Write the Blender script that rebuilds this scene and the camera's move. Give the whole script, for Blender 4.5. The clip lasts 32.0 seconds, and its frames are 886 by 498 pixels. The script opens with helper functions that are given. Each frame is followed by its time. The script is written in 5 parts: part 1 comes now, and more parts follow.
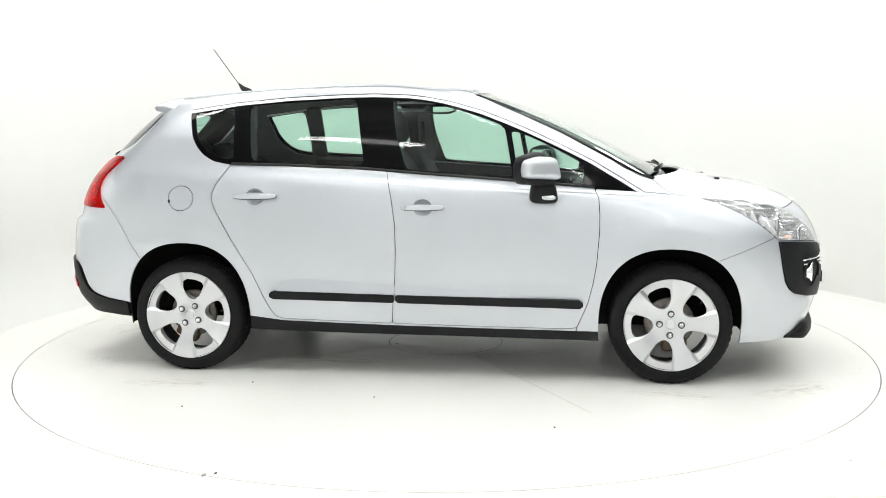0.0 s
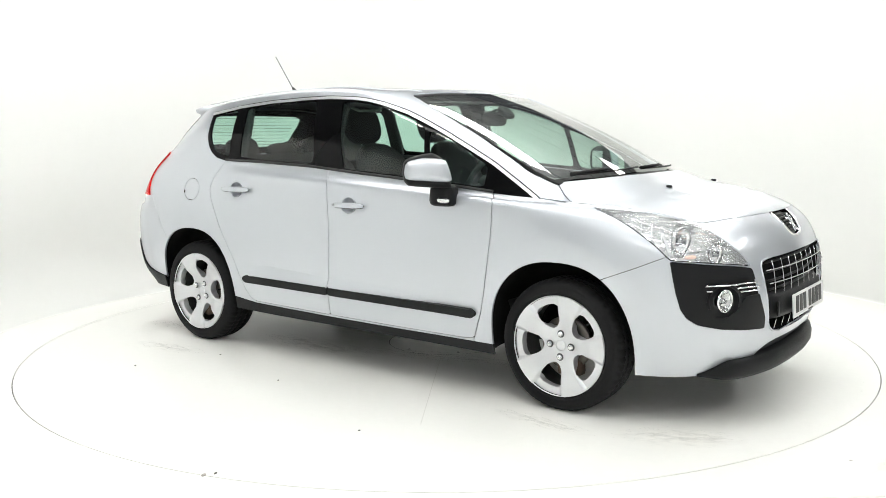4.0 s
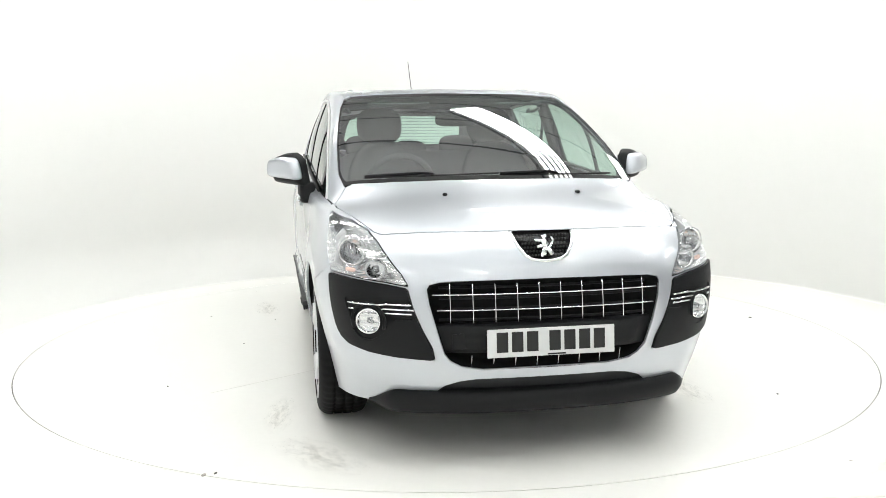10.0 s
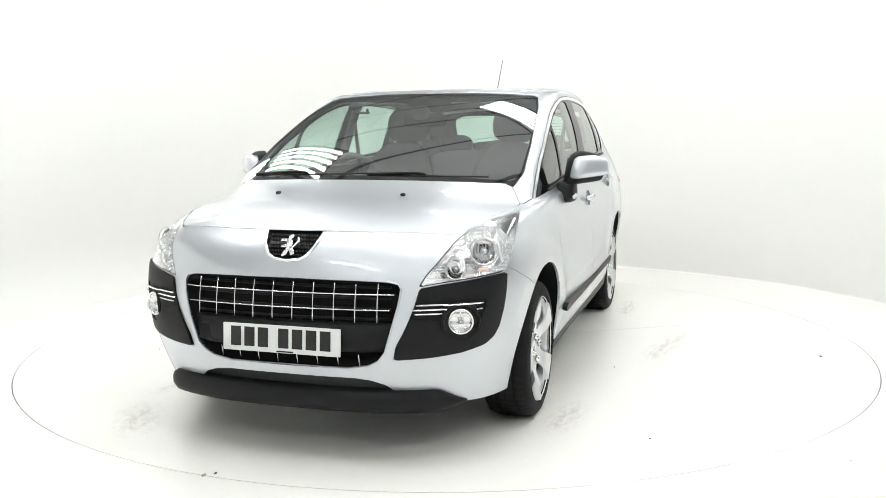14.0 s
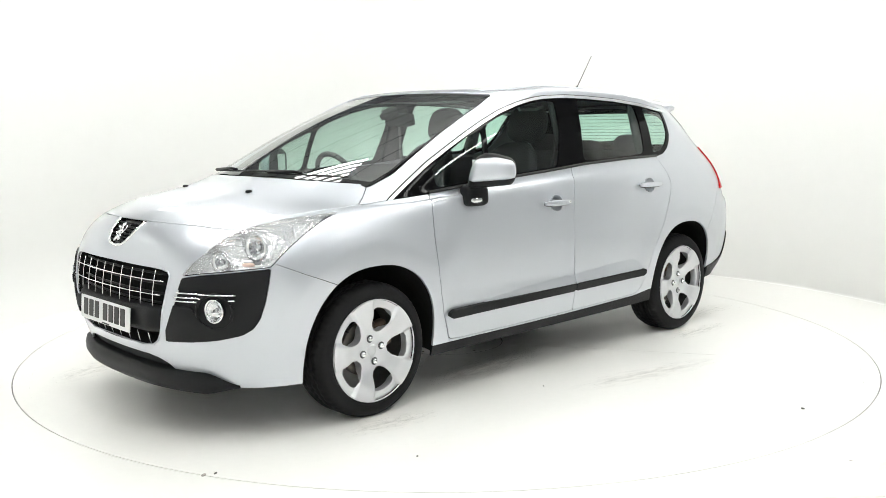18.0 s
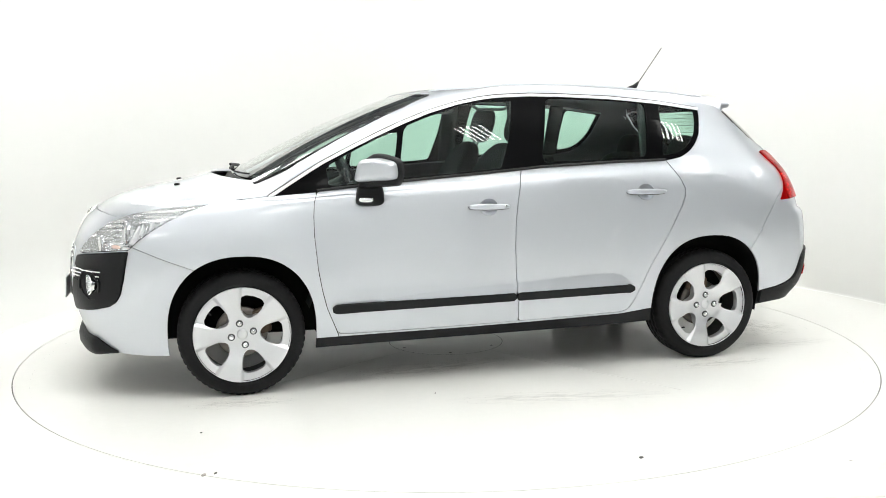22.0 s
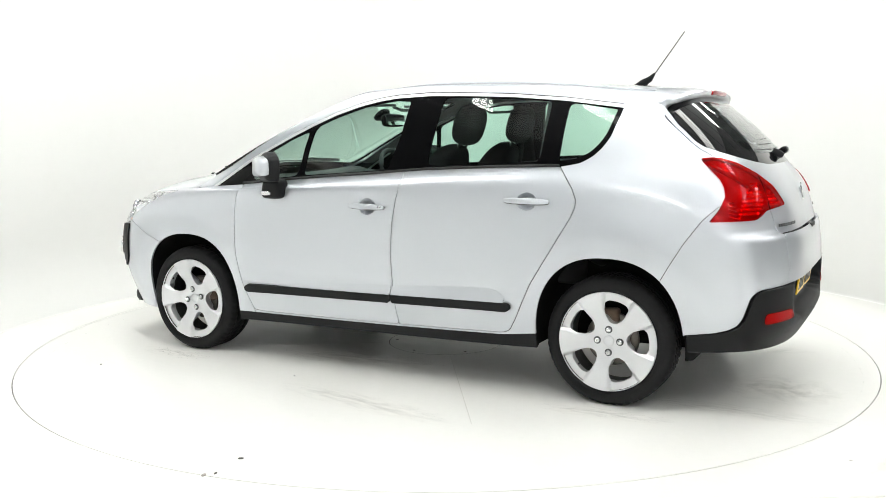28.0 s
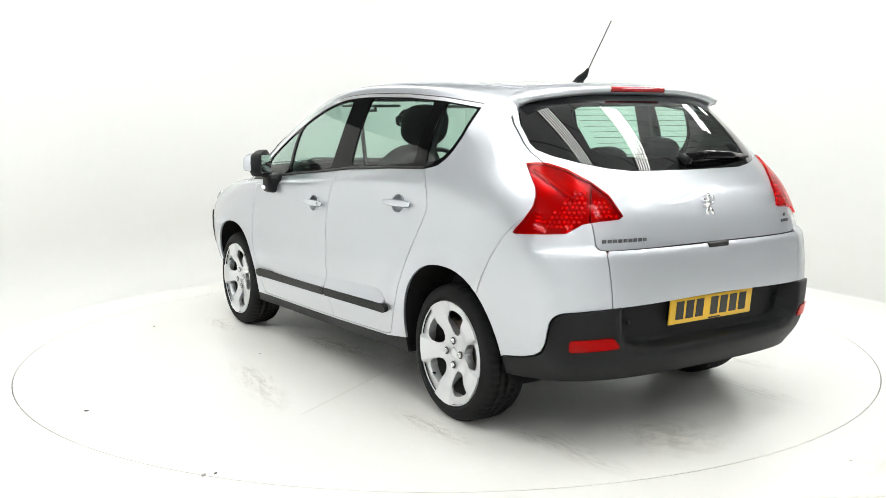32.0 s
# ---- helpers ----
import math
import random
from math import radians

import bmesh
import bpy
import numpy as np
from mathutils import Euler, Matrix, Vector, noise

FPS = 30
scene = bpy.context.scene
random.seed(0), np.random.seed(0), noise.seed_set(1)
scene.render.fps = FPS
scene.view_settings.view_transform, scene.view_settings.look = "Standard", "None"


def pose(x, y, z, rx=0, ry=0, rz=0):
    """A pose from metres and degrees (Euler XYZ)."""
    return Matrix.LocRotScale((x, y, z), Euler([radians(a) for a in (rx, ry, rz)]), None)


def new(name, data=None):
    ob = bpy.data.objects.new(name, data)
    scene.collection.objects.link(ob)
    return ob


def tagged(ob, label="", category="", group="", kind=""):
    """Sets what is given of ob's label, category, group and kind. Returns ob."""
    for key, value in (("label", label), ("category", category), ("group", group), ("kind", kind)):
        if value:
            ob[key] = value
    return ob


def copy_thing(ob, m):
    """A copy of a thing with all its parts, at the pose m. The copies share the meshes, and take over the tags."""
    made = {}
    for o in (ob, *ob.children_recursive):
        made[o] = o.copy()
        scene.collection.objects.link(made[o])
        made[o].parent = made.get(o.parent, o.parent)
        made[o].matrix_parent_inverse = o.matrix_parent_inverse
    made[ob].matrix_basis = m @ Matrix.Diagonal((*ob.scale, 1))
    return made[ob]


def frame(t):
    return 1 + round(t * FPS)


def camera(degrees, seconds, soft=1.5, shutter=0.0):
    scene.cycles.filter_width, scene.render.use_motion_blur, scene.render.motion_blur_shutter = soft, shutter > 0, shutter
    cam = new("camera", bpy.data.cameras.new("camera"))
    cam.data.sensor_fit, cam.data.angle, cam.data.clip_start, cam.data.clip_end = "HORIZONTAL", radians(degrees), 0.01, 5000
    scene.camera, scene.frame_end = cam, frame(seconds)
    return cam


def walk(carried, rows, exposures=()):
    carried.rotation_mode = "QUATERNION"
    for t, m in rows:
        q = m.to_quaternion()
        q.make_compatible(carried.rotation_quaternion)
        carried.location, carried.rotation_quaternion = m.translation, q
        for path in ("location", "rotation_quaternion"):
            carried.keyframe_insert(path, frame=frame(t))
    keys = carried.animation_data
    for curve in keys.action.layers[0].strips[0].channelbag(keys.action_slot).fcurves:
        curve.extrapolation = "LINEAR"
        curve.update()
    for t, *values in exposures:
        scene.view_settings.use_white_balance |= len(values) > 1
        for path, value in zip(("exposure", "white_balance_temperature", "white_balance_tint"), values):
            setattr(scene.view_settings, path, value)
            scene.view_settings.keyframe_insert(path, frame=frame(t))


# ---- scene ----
# The camera stands still in front of a turntable; the car turns on it at an even pace.
cam = camera(51.57, 32.0, soft=0.8)
EYE = pose(0.0, -5.663, 1.337, 90 - 7.564, 0, 0.13) @ pose(0, 0, 0, 0, 0, -0.43)
walk(cam, [(0.0, EYE), (32.0, EYE)])
scene.view_settings.exposure = -0.03

TURN_RATE = 7.164      # degrees a second, clockwise from above
TURN_START = -7.42


def turned(t):
    """The turntable's pose at t seconds."""
    return pose(0, 0, 0, 0, 0, TURN_START - TURN_RATE * t)

# ---- light: all of it comes from the rows of fluorescent tubes under the hall's roof ----
world = bpy.data.worlds.new("hall")
scene.world = world
world.use_nodes = True
world.node_tree.nodes["Background"].inputs[0].default_value = (.9, .95, 1, 1)
world.node_tree.nodes["Background"].inputs[1].default_value = 0.1

# ---- materials ----
def material(name, base, rough=.5, metal=0.0, grain=0.0, size=60.0, bump=0.0, worn=0.0, worn_size=4.0, **more):
    """A surface with grain and wear at two scales, on the object's own coordinates."""
    m = bpy.data.materials.new(name)
    m.use_nodes = True
    nt = m.node_tree
    b = nt.nodes["Principled BSDF"]
    b.inputs["Base Color"].default_value = (*base, 1)
    b.inputs["Roughness"].default_value, b.inputs["Metallic"].default_value = rough, metal
    for key, value in more.items():
        b.inputs[key.replace("_", " ")].default_value = value
    if not (grain or bump or worn):
        return m
    where = nt.nodes.new("ShaderNodeTexCoord")

    def noise_of(scale, detail):
        n = nt.nodes.new("ShaderNodeTexNoise")
        n.inputs["Scale"].default_value, n.inputs["Detail"].default_value = scale, detail
        nt.links.new(where.outputs["Object"], n.inputs["Vector"])
        return n.outputs["Fac"]

    fine = noise_of(size, 3)
    if grain or worn:
        wide = noise_of(worn_size, 5)
        total = nt.nodes.new("ShaderNodeMath")
        total.operation = "MULTIPLY_ADD"
        nt.links.new(fine, total.inputs[0])
        total.inputs[1].default_value = 2 * grain
        scaled = nt.nodes.new("ShaderNodeMath")
        scaled.operation = "MULTIPLY_ADD"
        nt.links.new(wide, scaled.inputs[0])
        scaled.inputs[1].default_value, scaled.inputs[2].default_value = 2 * worn, 1 - grain - worn
        nt.links.new(scaled.outputs[0], total.inputs[2])
        mix = nt.nodes.new("ShaderNodeVectorMath")
        mix.operation = "SCALE"
        mix.inputs[0].default_value = base
        nt.links.new(total.outputs[0], mix.inputs["Scale"])
        nt.links.new(mix.outputs[0], b.inputs["Base Color"])
        r = nt.nodes.new("ShaderNodeMath")
        r.operation = "MULTIPLY_ADD"
        nt.links.new(wide, r.inputs[0])
        r.inputs[1].default_value, r.inputs[2].default_value = worn * .8, rough - worn * .4
        nt.links.new(r.outputs[0], b.inputs["Roughness"])
    if bump:
        bp = nt.nodes.new("ShaderNodeBump")
        bp.inputs["Strength"].default_value, bp.inputs["Distance"].default_value = bump, .002
        nt.links.new(fine, bp.inputs["Height"])
        nt.links.new(bp.outputs[0], b.inputs["Normal"])
    return m


def clear(name, tint, gloss=(1, 1, 1), ior=1.5, rough=0.0):
    """Thin clear sheet: tinted see-through with a sharp reflection that grows at grazing angles."""
    m = bpy.data.materials.new(name)
    m.use_nodes = True
    nt = m.node_tree
    nt.nodes.remove(nt.nodes["Principled BSDF"])
    out = nt.nodes["Material Output"]
    see, shine, mix, fr, power, scale = (nt.nodes.new(k) for k in ("ShaderNodeBsdfTransparent", "ShaderNodeBsdfGlossy", "ShaderNodeMixShader", "ShaderNodeLayerWeight",
                                                                     "ShaderNodeMath", "ShaderNodeMath"))
    see.inputs[0].default_value = (*tint, 1)
    shine.inputs[0].default_value, shine.inputs["Roughness"].default_value = (*gloss, 1), rough
    fr.inputs["Blend"].default_value = .5
    power.operation, scale.operation = "POWER", "MULTIPLY_ADD"
    nt.links.new(fr.outputs["Facing"], power.inputs[0])
    power.inputs[1].default_value = 4.5
    base = ((ior - 1) / (ior + 1)) ** 2 * 2.0
    nt.links.new(power.outputs[0], scale.inputs[0])
    scale.inputs[1].default_value, scale.inputs[2].default_value = 1 - base, base
    nt.links.new(scale.outputs[0], mix.inputs[0])
    nt.links.new(see.outputs[0], mix.inputs[1])
    nt.links.new(shine.outputs[0], mix.inputs[2])
    nt.links.new(mix.outputs[0], out.inputs[0])
    return m


def printed(name, rough=.02):
    """Black print behind glass: dark face on, bright at a grazing angle."""
    m = clear(name, (0, 0, 0), ior=1.27, rough=rough)
    nt = m.node_tree
    ink = nt.nodes.new("ShaderNodeBsdfDiffuse")
    ink.inputs[0].default_value = (.004, .004, .0045, 1)
    mix = nt.nodes["Mix Shader"]
    nt.links.new(ink.outputs[0], mix.inputs[1])
    return m


def glowing(name, color, strength):
    m = material(name, (.8, .8, .8))
    b = m.node_tree.nodes["Principled BSDF"]
    b.inputs["Emission Color"].default_value = (*color, 1)
    b.inputs["Emission Strength"].default_value = strength
    return m


PAINT = material("silver_paint", (.622, .647, .693), .42, .86, grain=.06, size=900, Coat_Weight=.9, Coat_Roughness=.012)
BLACK = material("black_plastic", (.0105, .011, .012), .48, grain=.15, size=700, bump=.2, worn=.12, worn_size=7, Specular_IOR_Level=.2)
GLOSS_BLACK = material("black_gloss", (.004, .004, .0045), .06, Specular_IOR_Level=.10)
PRINT = printed("black_printed_glass")
SEAL = material("black_rubber_seal", (.012, .012, .013), .6)
DARK = material("dark_underbody", (.012, .012, .0125), .9, grain=.3, size=30, Specular_IOR_Level=.15)
LINING = material("dark_lining", (.03, .032, .034), .9, grain=.1, size=200)
ROOF_LINING = material("grey_headlining", (.16, .165, .165), .95, grain=.06, size=300)
CLOTH = material("charcoal_cloth", (.024, .025, .028), .95, grain=.35, size=420, bump=.5)
DASH = material("dashboard_vinyl", (.035, .037, .040), .6, grain=.15, size=500, bump=.35)
GLASS = clear("green_tinted_glass", (.68, .86, .78), ior=1.36)
SCREEN_GLASS = clear("windscreen_glass", (.80, .93, .87), ior=1.82)
LENS = clear("clear_lens", (.95, .955, .96), ior=1.36)
RED_LENS = clear("red_lens", (.88, .045, .042), gloss=(.78, .62, .62), ior=1.20)
RED_BODY = material("red_lamp_plastic", (.40, .006, .009), .26, .25, grain=.2, size=40, Coat_Weight=.6, Coat_Roughness=.05)
RED_CELL = material("bright_red_cell", (.88, .16, .15), .10, .75)
AMBER = material("pale_orange_plastic", (.82, .60, .52), .25)
CHROME = material("chrome", (.86, .87, .88), .06, 1.0)
SATIN = material("satin_chrome", (.62, .63, .65), .20, 1.0)
STRIP = material("bright_metal_strip", (.88, .89, .90), .34, .9)
REFLECTOR = material("lamp_reflector", (.88, .89, .91), .22, .45)
BOWL_CHROME = material("bowl_chrome", (.92, .925, .93), .08, 1.0)
LAMP_CHROME = material("lamp_chrome", (.93, .935, .94), .09, .82)
flutes, bend, place = (LAMP_CHROME.node_tree.nodes.new(k) for k in ("ShaderNodeTexWave", "ShaderNodeBump", "ShaderNodeTexCoord"))
flutes.bands_direction = "Z"
flutes.inputs["Scale"].default_value, flutes.inputs["Distortion"].default_value, flutes.inputs["Detail"].default_value = 13.0, 2.0, 1.0
bend.inputs["Strength"].default_value, bend.inputs["Distance"].default_value = .6, .004
LAMP_CHROME.node_tree.links.new(place.outputs["Object"], flutes.inputs["Vector"])
LAMP_CHROME.node_tree.links.new(flutes.outputs["Fac"], bend.inputs["Height"])
LAMP_CHROME.node_tree.links.new(bend.outputs[0], LAMP_CHROME.node_tree.nodes["Principled BSDF"].inputs["Normal"])
RUBBER = material("tyre_rubber", (.012, .012, .0126), .7, grain=.25, size=90, bump=.4, worn=.25, worn_size=9, Specular_IOR_Level=.16)
ALLOY = material("silver_alloy", (.69, .70, .72), .34, .75, grain=.05, size=500, Coat_Weight=.5, Coat_Roughness=.08)
# rim barrel's colour carries the shade inside the wheel's openings
BARREL = material("shade_dark_rim_barrel", (.09, .088, .085), .6, .5, grain=.25, size=40)
BRAKE = material("brake_disc_iron", (0.180, 0.162, 0.144), .42, .8, grain=.2, size=60, worn=.25)
HUB = material("rusty_hub_iron", (0.120, 0.084, 0.060), .7, .4, grain=.3, size=50)
PLATE_WHITE = material("white_plate", (.74, .75, .75), .35, grain=.03)
PLATE_YELLOW = material("yellow_plate", (.82, .50, .03), .35, grain=.03)
PLATE_INK = material("black_ink", (.012, .012, .012), .4)
MIRROR = material("mirror_glass", (.82, .84, .85), .01, 1.0)
TABLE = material("white_turntable_paint", (.876, .868, .838), .27, grain=.02, size=25, worn=.010, worn_size=1.3, Specular_IOR_Level=.36)
WHITE = material("white_floor_paint", (.876, .868, .838), .27, grain=.02, size=25, worn=.010, worn_size=1.1, Specular_IOR_Level=.36)
WALL = material("white_wall_paint", (.732, .732, .716), .85, grain=.012, size=12, worn=.015, worn_size=.7)
HALL = material("brightened_hall_wall", (.74, .745, .75), .8, grain=.04, size=9, worn=.06, worn_size=.6)
# darker copy of the hall wall: puts shade into the car's reflections
HALL_DARKENED = material("darkened_hall_wall", (.30, .305, .31), .8, grain=.04, size=9, worn=.06, worn_size=.6)
SCUFF = material("grey_scuff", (.42, .39, .35), .7, grain=.3, size=90)
JOINT = material("faint_floor_joint", (.56, .55, .52), .7)
GAP = material("dark_gap", (.10, .10, .095), .8)
def smudge(name, color, strength, scale):
    """Thin uneven dirt that fades out towards its edge."""
    m = bpy.data.materials.new(name)
    m.use_nodes = True
    nt = m.node_tree
    b, out = nt.nodes["Principled BSDF"], nt.nodes["Material Output"]
    b.inputs["Base Color"].default_value, b.inputs["Roughness"].default_value = (*color, 1), .8
    b.inputs["Specular IOR Level"].default_value = 0
    where, tex, far, fade, mul, clearing, mix = (nt.nodes.new(k) for k in ("ShaderNodeTexCoord", "ShaderNodeTexNoise", "ShaderNodeVectorMath", "ShaderNodeMapRange", "ShaderNodeMath",
                                                                     "ShaderNodeBsdfTransparent", "ShaderNodeMixShader"))
    tex.inputs["Scale"].default_value, tex.inputs["Detail"].default_value, tex.inputs["Roughness"].default_value = scale, 6, .7
    nt.links.new(where.outputs["Object"], tex.inputs["Vector"])
    far.operation = "LENGTH"
    nt.links.new(where.outputs["Object"], far.inputs[0])
    fade.inputs["From Min"].default_value, fade.inputs["From Max"].default_value = 1.0, .25
    nt.links.new(far.outputs["Value"], fade.inputs["Value"])
    sharp = nt.nodes.new("ShaderNodeMapRange")
    sharp.inputs["From Min"].default_value, sharp.inputs["From Max"].default_value, sharp.inputs["To Max"].default_value = .42, .68, strength
    nt.links.new(tex.outputs["Fac"], sharp.inputs["Value"])
    mul.operation = "MULTIPLY"
    nt.links.new(fade.outputs[0], mul.inputs[0])
    nt.links.new(sharp.outputs[0], mul.inputs[1])
    nt.links.new(mul.outputs[0], mix.inputs[0])
    nt.links.new(clearing.outputs[0], mix.inputs[1])
    nt.links.new(b.outputs[0], mix.inputs[2])
    nt.links.new(mix.outputs[0], out.inputs[0])
    return m


BEIGE_DIRT = smudge("beige_floor_dirt", (.62, .55, .45), .30, 3.0)
FLOOR_DIRT = smudge("tan_floor_dirt", (.66, .57, .44), .55, 2.6)
GREY_DIRT = smudge("grey_floor_dirt", (.48, .45, .40), .22, 5.0)
TYRE_DIRT = smudge("tyre_dirt", (.44, .40, .34), .24, 5.0)
ROOF = material("grey_roof_sheet", (.66, .67, .68), .6, .0, grain=.06, size=8, worn=.10, worn_size=.8)
STEEL = material("grey_steel", (.12, .125, .13), .5, .5, grain=.1)
TUBE = glowing("fluorescent_tube", (.992, 1.0, .965), 20.0)

# ---- body surface: a cage of nine lines that run from the middle of the nose round the side to the middle of the tail ----
def cage():
    A = [(2.10, 0, .24), (2.075, .36, .24), (2.00, .575, .235), (1.87, .715, .225), (1.67, .797, .22), (1.30, .852, .22), (.92, .855, .225), (.5, .85, .23),
         (0, .85, .235), (-.5, .85, .24), (-.93, .85, .25), (-1.30, .848, .27), (-1.67, .797, .285), (-1.885, .715, .29), (-2.035, .48, .30), (-2.06, 0, .30)]
    B = [(2.162, 0, .42), (2.137, .36, .42), (2.065, .60, .42), (1.925, .762, .42), (1.68, .838, .42), (1.30, .886, .42), (.92, .882, .42), (.5, .880, .42),
         (0, .880, .42), (-.5, .878, .42), (-.93, .876, .42), (-1.30, .882, .43), (-1.67, .830, .44), (-1.92, .765, .44), (-2.075, .50, .44), (-2.098, 0, .44)]
    C = [(2.180, 0, .60), (2.155, .36, .60), (2.082, .60, .60), (1.94, .783, .60), (1.70, .862, .60), (1.30, .897, .60), (.92, .893, .60), (.5, .893, .60),
         (0, .893, .60), (-.5, .892, .60), (-.93, .890, .61), (-1.30, .895, .62), (-1.67, .862, .63), (-1.930, .793, .63), (-2.085, .50, .63), (-2.105, 0, .63)]
    D = [(2.142, 0, .78), (2.120, .36, .775), (2.057, .58, .77), (1.94, .755, .77), (1.73, .862, .78), (1.30, .885, .79), (.92, .887, .80), (.5, .888, .80),
         (0, .888, .80), (-.5, .886, .80), (-.93, .884, .81), (-1.30, .886, .82), (-1.65, .872, .83), (-1.912, .797, .83), (-2.066, .49, .83), (-2.086, 0, .83)]
    E = [(2.040, 0, .925), (2.018, .31, .923), (1.958, .52, .915), (1.85, .685, .910), (1.68, .805, .915), (1.32, .855, .935), (.92, .868, .945), (.5, .872, .955),
         (0, .872, .97), (-.5, .868, .985), (-.93, .862, .99), (-1.30, .856, 1.0), (-1.63, .838, 1.0), (-1.865, .758, 1.0), (-2.02, .475, 1.0), (-2.04, 0, 1.0)]
    K = [(1.78, 0, 1.022), (1.76, .29, 1.017), (1.70, .49, 1.004), (1.59, .645, .993), (1.45, .760, .986), (1.20, .822, .985), (.88, .847, 1.0), (.5, .853, 1.02),
         (0, .853, 1.045), (-.5, .848, 1.07), (-.93, .838, 1.085), (-1.29, .828, 1.095), (-1.59, .804, 1.10), (-1.815, .722, 1.10), (-1.96, .465, 1.09), (-2.0, 0, 1.085)]
    F = [(1.42, 0, 1.095), (1.40, .29, 1.09), (1.36, .50, 1.075), (1.30, .645, 1.054), (1.22, .745, 1.032), (1.09, .802, 1.020), (.84, .818, 1.030), (.5, .824, 1.058),
         (0, .825, 1.097), (-.5, .820, 1.13), (-.93, .808, 1.155), (-1.27, .794, 1.180), (-1.54, .763, 1.19), (-1.745, .675, 1.19), (-1.885, .44, 1.18), (-1.94, 0, 1.165)]
    M = [(.905, 0, 1.310), (.897, .27, 1.307), (.885, .49, 1.302), (.858, .63, 1.293), (.80, .718, 1.278), (.69, .757, 1.266), (.50, .774, 1.280), (.25, .778, 1.305),
         (-.12, .778, 1.325), (-.57, .772, 1.335), (-.97, .760, 1.335), (-1.26, .742, 1.33), (-1.48, .705, 1.325), (-1.63, .625, 1.325), (-1.735, .41, 1.33), (-1.77, 0, 1.33)]
    G = [(.385, 0, 1.515), (.377, .25, 1.514), (.360, .44, 1.511), (.335, .563, 1.506), (.285, .643, 1.502), (.18, .679, 1.498), (.05, .692, 1.510), (-.10, .690, 1.523),
         (-.36, .690, 1.530), (-.68, .684, 1.520), (-.96, .672, 1.503), (-1.20, .653, 1.481), (-1.40, .620, 1.458), (-1.515, .552, 1.453), (-1.562, .36, 1.466), (-1.585, 0, 1.474)]
    H = [(.19, 0, 1.557), (.18, .21, 1.556), (.16, .36, 1.552), (.13, .465, 1.547), (.10, .54, 1.545), (.03, .57, 1.549), (-.08, .585, 1.558), (-.22, .590, 1.568),
         (-.42, .590, 1.568), (-.69, .585, 1.562), (-.94, .572, 1.550), (-1.14, .552, 1.535), (-1.30, .512, 1.522), (-1.42, .437, 1.522), (-1.46, .28, 1.532), (-1.48, 0, 1.536)]
    I = [(x, 0, 1.589 - .072 * max(0, (x + .45) / .6) ** 2.2 - .055 * max(0, (-.45 - x) / 1.05) ** 2)
         for x in (.05, .04, .02, -.01, -.04, -.09, -.17, -.28, -.45, -.66, -.86, -1.03, -1.17, -1.26, -1.31, -1.33)]
    return np.array([A, B, C, D, E, K, F, M, G, H, I], float)


def fair(P, n, pull=2):
    """A curve of even curvature (cubic B-spline) that keeps close to the rows of P; n samples a span, the two rows at each end only lead in and out."""
    Q = P.copy()
    for _ in range(pull):
        R = Q.copy()
        R[1:-1] += P[1:-1] - (Q[:-2] + 4 * Q[1:-1] + Q[2:]) / 6
        Q = R
    out = []
    for i in range(2, len(P) - 3):
        for u in np.arange(n) / n:
            out.append(((1 - u) ** 3 * Q[i - 1] + (3 * u ** 3 - 6 * u ** 2 + 4) * Q[i] + (-3 * u ** 3 + 3 * u ** 2 + 3 * u + 1) * Q[i + 1] + u ** 3 * Q[i + 2]) / 6)
    i = len(P) - 3
    out.append((Q[i - 1] + 4 * Q[i] + Q[i + 1]) / 6)
    return np.array(out)


def spline(P, n, power=0.6):
    """A smooth curve through the rows P (k, 3), n samples a span; also works on stacks (k, m, 3)."""
    flat = P.reshape(len(P), -1)
    d = np.linalg.norm(np.diff(P, axis=0), axis=-1)
    d = (d if d.ndim == 1 else d.mean(axis=1)) ** power
    s = np.concatenate([[0], np.cumsum(d)])
    h = np.diff(s)[:, None]
    slope = np.diff(flat, axis=0) / h
    tan = np.empty_like(flat)
    tan[1:-1] = (slope[:-1] * h[1:] + slope[1:] * h[:-1]) / (h[1:] + h[:-1])
    tan[0], tan[-1] = slope[0], slope[-1]
    out = []
    for i in range(len(P) - 1):
        for u in np.arange(n) / n:
            a, b, c, e = 2*u**3 - 3*u**2 + 1, u**3 - 2*u**2 + u, -2*u**3 + 3*u**2, u**3 - u**2
            out.append(a * flat[i] + b * h[i] * tan[i] + c * flat[i + 1] + e * h[i] * tan[i + 1])
    out.append(flat[-1])
    return np.array(out).reshape(-1, *P.shape[1:])


def smooth(lo, hi, x):
    t = np.clip((x - lo) / (hi - lo), 0, 1)
    return t * t * (3 - 2 * t)


NU, NV = 18, 13
FLIP = np.array([1, -1, 1.0])


